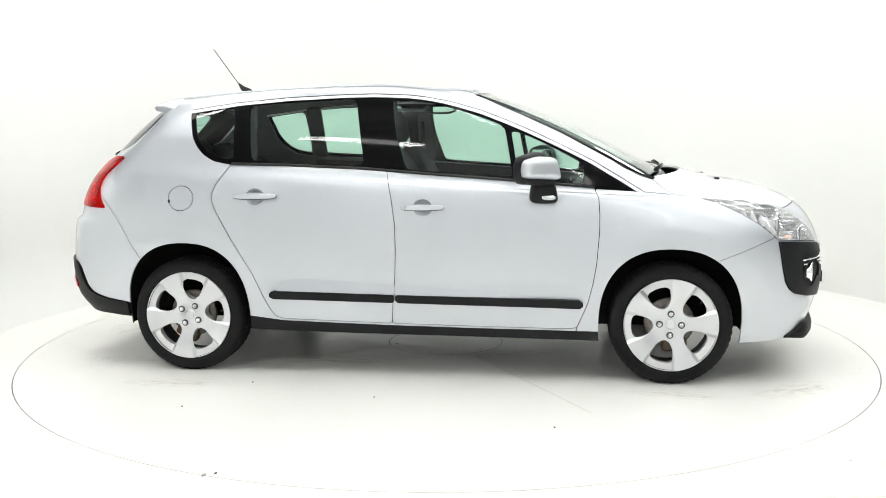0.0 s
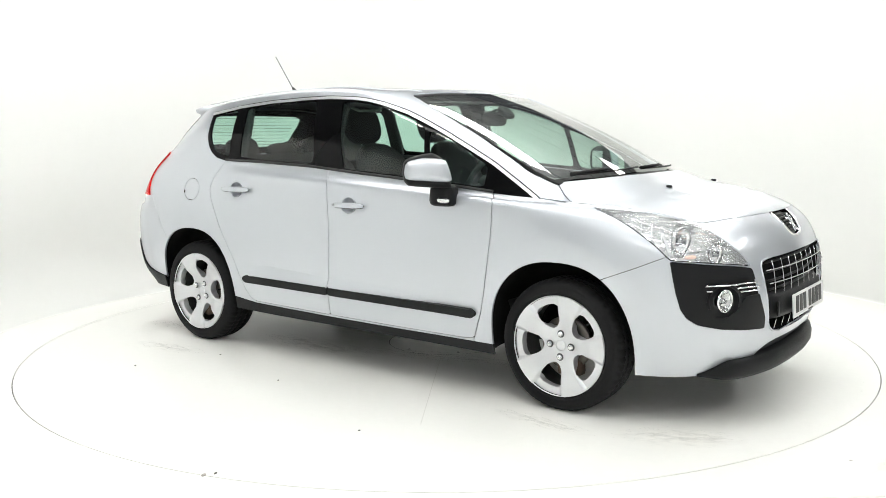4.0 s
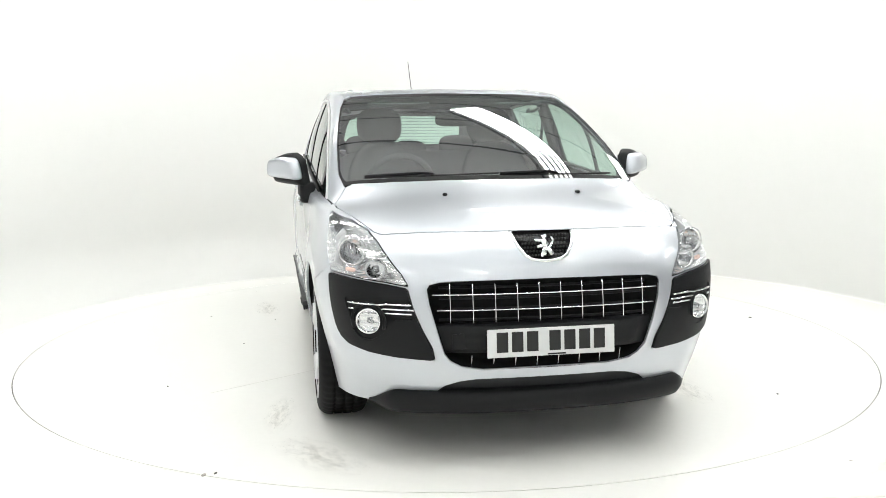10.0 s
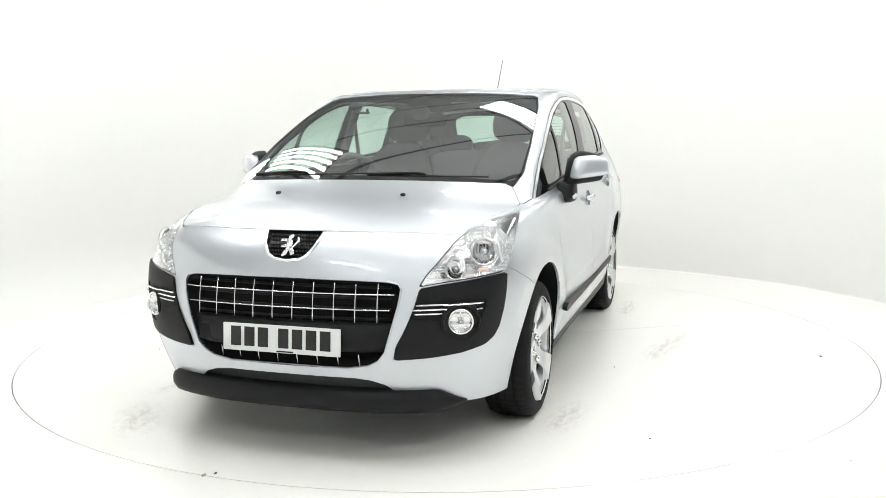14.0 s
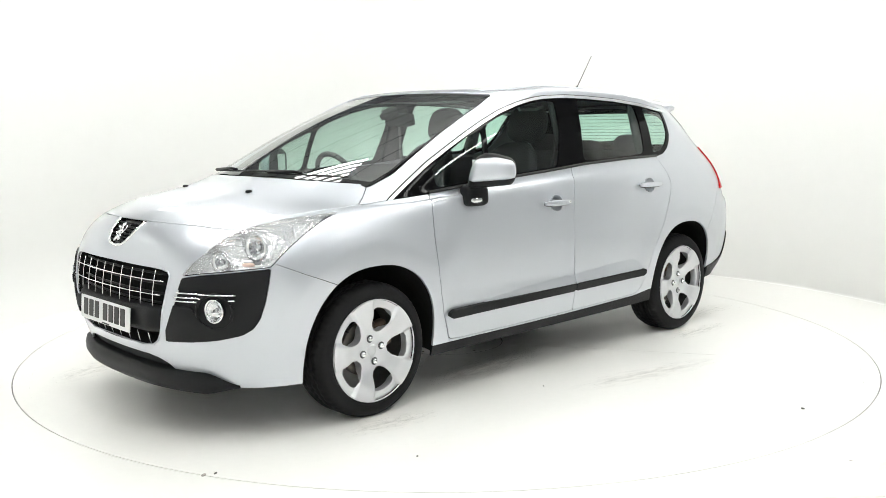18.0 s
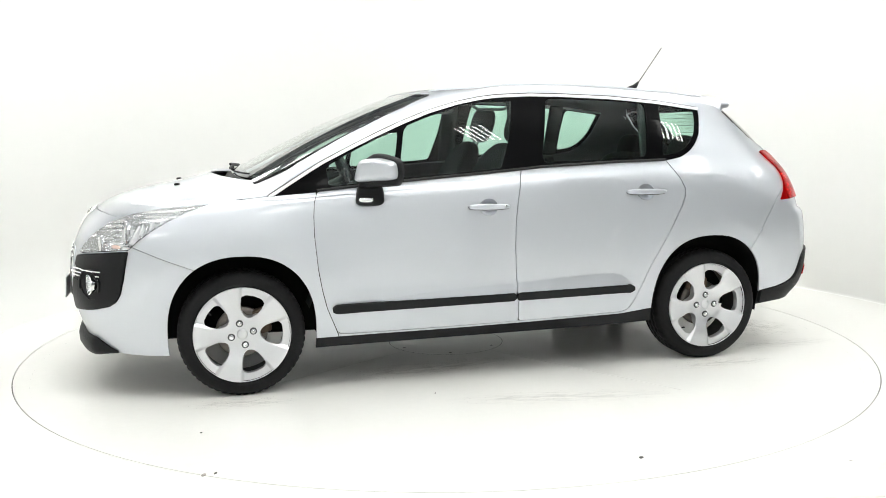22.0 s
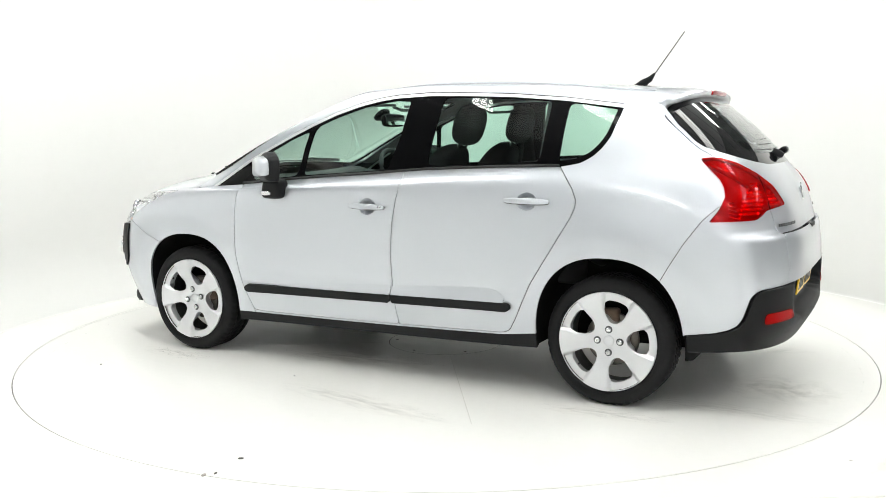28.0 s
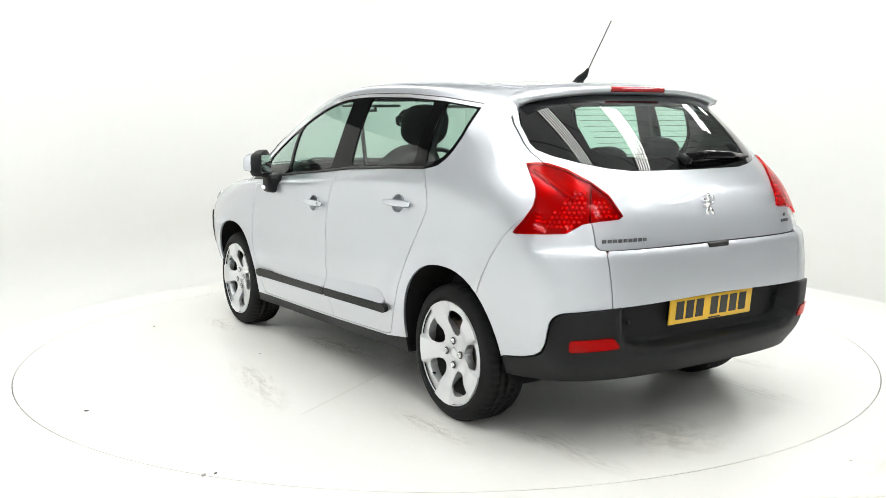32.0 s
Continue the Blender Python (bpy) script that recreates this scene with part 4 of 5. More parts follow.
for i in range(7):
    z = .715 - .042 * i
    part("slat", tube_along([front_at(y, z, -.045) for y in np.linspace(-.43, .43, 9)], .006, 5), BLACK, grille_thing)


def cross_beam():
    bm = bmesh.new()
    rows = []
    for t in np.linspace(-1, 1, 37):
        edge = 1 - smooth(.80, 1.0, abs(t))
        rows.append([])
        for dx, z in ((-.06, .572), (-.012, .572), (.004, .562), (.010, .53), (.008, .49), (-.006, .462), (-.06, .455)):
            y = t * (.446 - (.572 - z) * .30)
            rows[-1].append(bm.verts.new((front_at(y, .52)[0] + dx * (.35 + .65 * edge) - .026 * (1 - edge), y, z)))
    for a, b in zip(rows[:-1], rows[1:]):
        for i in range(6):
            bm.faces.new((a[i], b[i], b[i + 1], a[i + 1]))
    bmesh.ops.recalc_face_normals(bm, faces=bm.faces)
    return bm


beam = part("cross_beam", cross_beam(), BLACK, grille_thing, "black plastic beam that carries the plate")
part("tow_cover", box((.006, .07, .062), .002, (0, 0, 0)), BLACK, grille_thing, at=pose(front_at(-.355, .515)[0] + .009, -.355, .512, 0, 0, 9))


def number_plate(name, mat, at, parent):
    """A plate with its characters as plain bars."""
    plate = part(name, box((.52, .008, .111), .003), mat, parent, at=at)
    x = -.225
    for i, w in enumerate((.050, .050, .050, 0, .050, .050, .050, .050)):
        if w:
            part("bar", box((w - .004, .003, .079), .0008), PLATE_INK, plate, at=pose(x + w / 2, -.0045, .004), smooth_faces=False)
        x += .061 if w else .030
    part("maker_bar", box((.075, .002, .006), 0), PLATE_INK, plate, at=pose(.02, -.0045, -.049), smooth_faces=False)
    return plate


px = front_at(0, .50)[0] + .022
number_plate("front_plate", PLATE_WHITE, pose(px, 0, .505, -4, 0, 90), car)

# badge field: bright frame, black mesh, a plain bright emblem
part("badge_field", flat_mesh("badge_field", tray(badge.offset(.001), .012)), GLOSS_BLACK, front_bumper, "black honeycomb badge field")
edge = [front_at(y, z, .002) for y, z in ((.128, .921), (.113, .875), (.086, .835), (.058, .820), (0, .813))]
edge = edge + [Vector((p[0], -p[1], p[2])) for p in edge[-2::-1]]
part("badge_frame", tube_along(edge, .0075, 8), CHROME, front_bumper, "chrome badge frame")
for r in range(6):
    for c in range(-8, 9):
        y, z = c * .0135 + (.00675 if r % 2 else 0), .835 + r * .0145
        if abs(y) < .085 + (z - .835) * .35:
            part("mesh_cell", lathe([(.0052, .0), (.0040, .003), (.001, .003)], 6, "x"), SEAL, front_bumper, at=Matrix.Translation(front_at(y, z, -.006)))


def emblem():
    """A plain upright emblem of a few rounded strokes."""
    bm = bmesh.new()
    for a, b, thick in (((-.012, -.036), (.004, .002), .0085), ((.022, -.036), (.006, -.006), .0085), ((.004, .0), (-.006, .026), .012), ((-.006, .02), (-.034, .022), .006),
                    ((.0, .0), (-.030, -.004), .006), ((-.006, .03), (.010, .040), .008), ((.012, -.010), (.034, .020), .004), ((.034, .020), (.026, .034), .004), ((-.02, -.037), (-.010, -.037), .006)):
        t = tube_along([(0, a[0], a[1]), (0, (a[0] + b[0]) / 2, (a[1] + b[1]) / 2), (0, b[0], b[1])], thick * 1.12, 8, (1, .95, .8))
        me = bpy.data.meshes.new("stroke")
        t.to_mesh(me)
        t.free()
        bm.from_mesh(me)
        bpy.data.meshes.remove(me)
    bmesh.ops.scale(bm, vec=(.5, 1.14, 1.14), verts=bm.verts)
    return bm


part("emblem", emblem(), CHROME, front_bumper, "plain chrome emblem", at=pose(front_at(0, .872)[0] + .008, 0, .872, 0, -34, 0))

FOG_RECESS = [(-.815, .672), (-1.16, .664), (-1.16, .600), (-1.045, .594), (-1.005, .540), (-.950, .508), (-.900, .512), (-.862, .545), (-.848, .600)]

# headlamps: lens, reflector tray, bowls
for half, sign in ((0, 1), (1, -1)):
    piece = sides(lamp)[half]
    unit = panel("headlamp", piece, LENS, car, "clear wrap-round headlamp with chrome reflectors", depth=0)
    unit.visible_shadow = False
    part("lamp_tray", flat_mesh("lamp_tray", tray(piece, .085)), LAMP_CHROME, unit, smooth_faces=False)
    for h, z, r, name in ((-.770, .862, .056, "reflector_bowl"), (-.925, .797, .042, "reflector_bowl")):
        p, n = spot(nose_corner, (h, z), ahead(1.2), 0)
        p = p - n * .036
        axis = Vector((1, .25, 0)).normalized()
        m = facing(p, axis)
        m = m if sign > 0 else mirrored(m)
        bowl = part(name, lathe([(r, .012), (r * .97, .016), (r * .9, .0), (r * .6, -.028), (r * .2, -.042), (.001, -.044)], 28), BOWL_CHROME, unit, at=m)
        for k in range(4 if r > .05 else 0):
            part("flute", box((.004, .006, r * .9), .0015), SATIN, unit, at=m @ pose((k - 1.5) * .014, -.008, .004))
        part("bulb_cap", lathe([(.001, .012), (r * .26, .008), (r * .30, -.005), (r * .22, -.03)], 14), SATIN, unit, at=m)
        part("bowl_ring", lathe([(r * 1.0, .012), (r * 1.06, .016), (r * 1.08, .004), (r * 1.02, -.004)], 28), SATIN, unit, at=m)
    p, n = spot(nose_corner, (-.80, .782), ahead(1.2), -.03)
    part("indicator_bulb", pillow((.026, .012, .009), 2.5), AMBER, unit, at=facing(p, n) if sign > 0 else mirrored(facing(p, n)))
    for i in range(3):
        q, n = spot(nose_corner, (-.62 - .035 * i, .915 - .02 * i), ahead(1.2), -.04)
        part("side_rib", box((.006, .03, .06), .002), REFLECTOR, unit, at=facing(q, n) if sign > 0 else mirrored(facing(q, n)))
    q, n = spot(nose_corner, (-.70, .84), ahead(1.2), -.03)
    part("divider", box((.012, .04, .10), .004), REFLECTOR, unit, at=facing(q, n, roll=-18) if sign > 0 else mirrored(facing(q, n, roll=-18)))

    # black corner panel with the fog lamp
    corner = panel("fog_panel", sides(fog_panel)[half].offset(.003), BLACK, car, "black plastic corner panel with a round fog lamp", depth=.02)
    _, pads = fog_panel.cut(within(nose_corner, rounded(FOG_RECESS, 4, .15), ahead(1.2)))
    part("raised_pad", skin_mesh("raised_pad", sides(pads)[half].offset(.010), .009), BLACK, corner)
    p, n = spot(nose_corner, (-.937, .584), ahead(1.2), 0)
    m = facing(p, Vector((1, .32, 0)))
    m = m if sign > 0 else mirrored(m)
    fog = part("fog_lamp", lathe([(.050, -.05), (.051, .004), (.0525, .010), (.050, .014), (.045, .012), (.043, .0)], 32), CHROME, car, "round chrome-ringed fog lamp", at=m)
    part("fog_bowl", lathe([(.048, .008), (.042, .0), (.030, -.006), (.012, -.010), (.001, -.011)], 28), LAMP_CHROME, fog)
    part("fog_bulb", lathe([(.001, .006), (.009, .004), (.010, -.01)], 12), SATIN, fog)
    part("fog_lens", lathe([(.001, .017), (.024, .015), (.046, .009)], 28), LENS, fog).visible_shadow = False
    hood = [p + n * .006 + Vector((0, .078 * math.cos(a) * .75, .070 * math.sin(a))) + Vector((-.078 * math.cos(a) * .66, 0, 0)) for a in np.linspace(-.5, math.pi + .4, 22)]
    part("fog_hood", tube_along(hood if sign > 0 else [(q[0], -q[1], q[2]) for q in hood], .007, 8), BLACK, corner)
    for z0, h0, h1 in ((.652, -.845, -1.105), (.634, -.985, -1.118), (.618, -1.01, -1.112), (.630, -.85, -.875)):
        pts = [spot(nose_corner, (h, z0 + (.004 if h < -1.0 else 0) - .012 * (-h - .845)), ahead(1.2), .0145)[0] for h in np.linspace(h0, h1, 15)]
        part("bright_fin", tube_along(pts if sign > 0 else [(q[0], -q[1], q[2]) for q in pts], .0040, 6), CHROME, corner)

# black intake and lip under the bumper
panel("lower_intake", intake.offset(-.07), DARK, front_bumper, "black lower intake", depth=.0)


def lip():
    bm = bmesh.new()
    rows = []
    line = spline(np.concatenate([cage()[0][2:0:-1] * FLIP, cage()[0][:5]]), 10)
    line = [p for p in line if 0 <= p[1] <= .690]
    full = [p * FLIP for p in line[::-1]] + line[1:]
    for p in full:
        k = 1 - smooth(.56, .70, abs(p[1]))
        nose = Vector((p[0] - 1.2, p[1] * 1.15, 0)).normalized()
        x, y = p[0] - .012, p[1]
        rows.append([bm.verts.new((x + nose.x * d * (.25 + .75 * k), y + nose.y * d * (.25 + .75 * k), .205 + (z - .205) * (.08 + .92 * k) + .022 * (1 - k)))
                     for d, z in ((-.05, .215), (.01, .203), (.052, .208), (.066, .232), (.068, .262), (.060, .288), (.040, .298), (-.03, .302), (-.06, .300))])
    for a, b in zip(rows[:-1], rows[1:]):
        for i in range(8):
            bm.faces.new((a[i], b[i], b[i + 1], a[i + 1]))
    bm.faces.new(rows[0])
    bm.faces.new(rows[-1][::-1])
    bmesh.ops.recalc_face_normals(bm, faces=bm.faces)
    return bm


part("front_lip", lip(), BLACK, front_bumper, "black plastic chin spoiler")

# bonnet washers and wipers
for sign in (1, -1):
    p, n = spot(top_chart, (1.601, .307), lambda V: V[:, 2] > .9, .004)
    part("washer_jet", pillow((.016, .011, .008), 2.4, 12, 8), BLACK, bpy.data.objects["bonnet"], at=Matrix.Translation((p[0], sign * p[1], p[2])))


def screen_at(y, z, lift):
    i = np.argmin(np.hypot(np.abs(screen.V[:, 1]) - abs(y), screen.V[:, 2] - z))
    p, n = screen.V[i], screen.N[i]
    q = Vector((p[0] - (n[2] * (z - p[2]) + abs(n[1]) * (abs(y) - abs(p[1]))) / n[0], y, z))
    return q + Vector((n[0], abs(n[1]) * (1 if y >= 0 else -1), n[2])) * lift


def scuttle():
    bm = bmesh.new()
    rows = []
    for y in np.linspace(-.66, .66, 41):
        a = screen_at(y, 1.108 - .028 * (abs(y) / .66) ** 2.2, .0)
        rows.append([bm.verts.new(a + Vector((dx, 0, dz))) for dx, dz in ((-.05, .006), (-.01, -.012), (.03, -.022), (.05, -.05))])
    for a, b in zip(rows[:-1], rows[1:]):
        for i in range(3):
            bm.faces.new((a[i], a[i + 1], b[i + 1], b[i]))
    return bm


part("scuttle", scuttle(), BLACK, ws, "black plastic scuttle below the windscreen")
for y0, y1, z0, z1 in ((-.62, .02, 1.094, 1.110), (.02, .60, 1.102, 1.097)):
    arm = part("wiper_arm", tube_along([screen_at(y0, z0, .018), screen_at(y0 * .6 + y1 * .4, z0 * .6 + z1 * .4, .030), screen_at((y0 + y1) / 2, (z0 + z1) / 2, .024)], .007, 8, (1.4, 1.1, .8)), BLACK, car, "black wiper arm")
    part("wiper_blade", tube_along([screen_at(y, z0 + (z1 - z0) * (y - y0) / (y1 - y0), .014) for y in np.linspace(y0, y1, 9)], .0048, 6), SEAL, arm)

# -- rear end --
def rear_at(y, z, lift=0.0):
    p, n = spot(end_chart, (abs(y), z), behind(-1.45), 0)
    return Vector((p[0] - lift, y, z))


for half, sign in ((0, 1), (1, -1)):
    piece = sides(tail)[half]
    wide = [(-.85 + (u + .85) * 1.6, 1.04 + (z - 1.04) * 1.5) for u, z in TAIL]
    behind_lamp, _ = WHOLE.cut(within(tail_corner, wide, behind(-1.5)))
    part("lamp_lining", skin_mesh("lamp_lining", sides(behind_lamp)[half].offset(-.034), .004), LINING, car, "dark trim behind the tail lamp")
    unit = panel("tail_lamp", piece.offset(.010), RED_LENS, car, "red wrap-round tail lamp with rows of round cells", depth=.008)
    part("lamp_back", flat_mesh("lamp_back", piece.offset(-.012)), RED_BODY, unit)
    cell = None
    for r in range(9):
        for c in range(15):
            h, z = -.785 - .0195 * c - (.00975 if r % 2 else 0), .928 + .0185 * r
            q = np.array([[h, z]])
            if away(q, TAIL)[0] < -.013 and not -.973 < h < -.949 and z < .985 + 1.0 * (-h - .80) and (h > -.96 or z < 1.04):
                p, n = spot(tail_corner, (h, z), behind(-1.5), -.004)
                m = facing(p, n)
                m = m if sign > 0 else mirrored(m)
                if cell is None:
                    cell = part("cell", lathe([(.001, .003), (.0055, .002), (.0082, -.004), (.009, -.008)], 10), RED_CELL, unit, at=m)
                else:
                    ob = new("cell", cell.data)
                    ob.parent, ob.matrix_basis = unit, m
    split = [spot(tail_corner, (-.961, z), behind(-1.5), .006)[0] for z in (.958, .99, 1.02, 1.05, 1.08, 1.108)]
    part("split_line", tube_along(split if sign > 0 else [(q[0], -q[1], q[2]) for q in split], .0028, 6), SEAL, unit)
    glow = [spot(tail_corner, (h, z), behind(-1.5), -.010)[0] for h, z in ((-.72, 1.165), (-.78, 1.13), (-.84, 1.09), (-.90, 1.045))]
    for i in range(5):
        rib = [spot(tail_corner, (h, .934 + .017 * i + .25 * (h + .75)), behind(-1.5), -.008)[0] for h in (-.735 - .004 * i, -.755, -.775)]
        part("lamp_rib", tube_along(rib if sign > 0 else [(q[0], -q[1], q[2]) for q in rib], .0035, 6), RED_CELL, unit)
    part("light_bar", tube_along(glow if sign > 0 else [(q[0], -q[1], q[2]) for q in glow], .012, 8), RED_BODY, unit)

# black lower rear bumper with the plate's recess
def hollowed(skin):
    V = skin.V.copy()
    c = end_chart(V)
    d = -away(c, PLATE_RECESS)
    V[:, 0] += .075 * smooth(-.004, .016, d) - .014 * (1 - smooth(-.03, .0, d))
    V[:, 2] += .024 * (1 - smooth(.24, .40, V[:, 2]))
    return Skin(V, skin.T, normals(V, skin.T))


skirt = panel("rear_bumper", hollowed(ledge(rear_black.offset(.006), .018)), BLACK, car, "black plastic rear bumper with a plate recess", depth=.02)
for half in range(2):
    panel("bumper_corner", sides(rear_bumper)[half], PAINT, skirt, "silver painted bumper corner")
number_plate("rear_plate", PLATE_YELLOW, pose(-2.078, 0, .565, 6, 0, -90), car)
for sign in (1, -1):
    piece, _ = WHOLE.cut(within(tail_corner, rounded([(-.879, .500), (-1.040, .508), (-1.075, .462), (-.880, .452)], 4, .12), behind(-1.5)))
    half = sides(piece)[0 if sign > 0 else 1]
    part("reflector_back", flat_mesh("reflector_back", hollowed(ledge(half.offset(.009), .018))), RED_BODY, skirt)
    panel("reflector", hollowed(ledge(half.offset(.013), .018)), RED_LENS, skirt, "red rear reflector and fog lamp", depth=.008)
for y in (.47, .24, -.24, -.47):
    p = rear_at(y, .545)
    part("parking_sensor", lathe([(.001, .006), (.010, .005), (.012, 0)], 14, "x"), BLACK, skirt, at=pose(p[0] + .037, y, .545, 0, 0, 180))
part("emblem", emblem(), CHROME, gate, "plain chrome emblem", at=pose(rear_at(0, 1.002)[0] - .004, 0, 1.002, 0, -10, 180))
# chrome letters: their dark reflection is put into the bars' colour
for i in range(9):
    y = .588 - .0232 * i
    part("name_bar", box((.005, .0165, .014), .001), STEEL, gate, "plain bar for a chrome letter of the name, dark as its reflection", at=pose(rear_at(y, .884)[0] - .005, y, .884, 0, 0, -6 - (y - .4) * 60), smooth_faces=False)
for i, (y, w, z) in enumerate(((-.505, .02, .905), (-.530, .018, .905), (-.552, .018, .905), (-.535, .02, .93))):
    part("name_bar", box((.004, w, .014), .001), STEEL, gate, "plain bar for a chrome letter of the model, dark as its reflection", at=pose(rear_at(y, z)[0] - .005, y, z, 0, 0, 14), smooth_faces=False)
part("grip", box((.05, .125, .022), .005), SEAL, gate, "black grip in the tailgate's edge", at=pose(rear_at(0, .848)[0] - .002, .0, .838))


def spoiler():
    """The lip that carries the roof on over the rear window."""
    bm = bmesh.new()
    rows = []
    for y in np.linspace(-.612, .612, 45):
        k = abs(y) / .612
        rear, zt = -1.622 + .066 * k ** 2.6, 1.526 - .050 * k ** 2.6
        thin = 1 - .12 * k ** 6
        front = -1.36 - .07 * k ** 3
        zf = spot(top_chart, (front, abs(y)), lambda V: V[:, 2] > 1.35)[0][2] - .001
        rows.append([bm.verts.new(q) for q in ((front, y, zf), (front * .5 + rear * .5, y, zf * .45 + zt * .55 + .006), (rear + .05, y, zt + .002), (rear + .012, y, zt - .006), (rear, y, zt - .014 * thin),
                                               (rear + .010, y, zt - .036 * thin), (rear + .045, y, zt - .044 * thin), (front - .06, y, zf - .020 - .065 * thin))])
    for a, b in zip(rows[:-1], rows[1:]):
        for i in range(7):
            bm.faces.new((a[i], a[i + 1], b[i + 1], b[i]))
    bm.faces.new(rows[0][::-1])
    bm.faces.new(rows[-1])
    bmesh.ops.recalc_face_normals(bm, faces=bm.faces)
    return bm


part("roof_spoiler", spoiler(), PAINT, gate, "silver roof spoiler over the rear window")
part("brake_light", box((.020, .345, .024), .007), RED_BODY, gate, "red high brake light", at=pose(-1.611, 0, 1.506))
wiper = part("rear_wiper", tube_along([rear_at(.02, 1.205, .040), rear_at(-.10, 1.213, .052), rear_at(-.26, 1.205, .038), rear_at(-.42, 1.20, .026)], .019, 10, (.9, 1.05, 1.0, .35)), GLOSS_BLACK, car, "black rear wiper")
part("pivot_cap", lathe([(.001, .058), (.014, .055), (.020, .03), (.020, 0)], 16, "x"), BLACK, wiper, at=pose(rear_at(.02, 1.205)[0], .02, 1.205, 0, 20, 180))
part("blade", tube_along([rear_at(y, 1.195, .020) for y in np.linspace(-.02, -.44, 8)], .006, 6), SEAL, wiper)

# -- doors: strips, handles, mirrors --
def side_piece(poly, sign, lift):
    piece, _ = WHOLE.cut(within(side_chart, poly, flank))
    return sides(piece)[0 if sign > 0 else 1].offset(lift)


def bar_outline(x0, z0, x1, z1, h, n=6):
    pts = []
    d = math.atan2(z1 - z0, x1 - x0)
    for cx, cz, a0 in ((x1, z1, d - math.pi / 2), (x0, z0, d + math.pi / 2)):
        pts += [(cx + h * math.cos(a0 + math.pi * i / n), cz + h * math.sin(a0 + math.pi * i / n)) for i in range(n + 1)]
    return pts


# outlines of the mirror seen from ahead: outwards along the first number
MIRROR_CAP = [(-.120, -.048), (-.109, .000), (-.092, .044), (-.066, .058), (.020, .064), (.095, .048), (.112, .028), (.118, -.010), (.112, -.038), (.085, -.046), (-.060, -.056), (-.098, -.058)]
MIRROR_SHELL = [(-.124, -.090), (-.112, -.045), (-.094, .030), (-.072, .062), (-.030, .084), (.020, .080), (.095, .060), (.116, .040), (.124, .000), (.118, -.050), (.098, -.076), (.040, -.082), (-.080, -.090)]


def dome(outline, sign, x0, depth, power):
    """A shell drawn up from an outline: steep at its edge, rounded in front."""
    bm = bmesh.new()
    P = rounded(outline, 4, .25)
    c = P.mean(axis=0)
    rings = [[bm.verts.new((x0 - .004, sign * q[0], q[1])) for q in c + (P - c) * .97]]
    for a in np.linspace(0, math.pi / 2, 19):
        t, k = math.sin(a) ** (2 / power), max(math.cos(a), 0) ** (2 / power)
        rings.append([bm.verts.new((x0 + depth * t, sign * q[0], q[1])) for q in c + (P - c) * max(k, .015)])
    for a, b in zip(rings[:-1], rings[1:]):
        for i in range(len(P)):
            bm.faces.new((a[i], a[(i + 1) % len(P)], b[(i + 1) % len(P)], b[i]))
    bm.faces.new(rings[0])
    bm.faces.new(rings[-1])
    bmesh.ops.recalc_face_normals(bm, faces=bm.faces)
    return bm


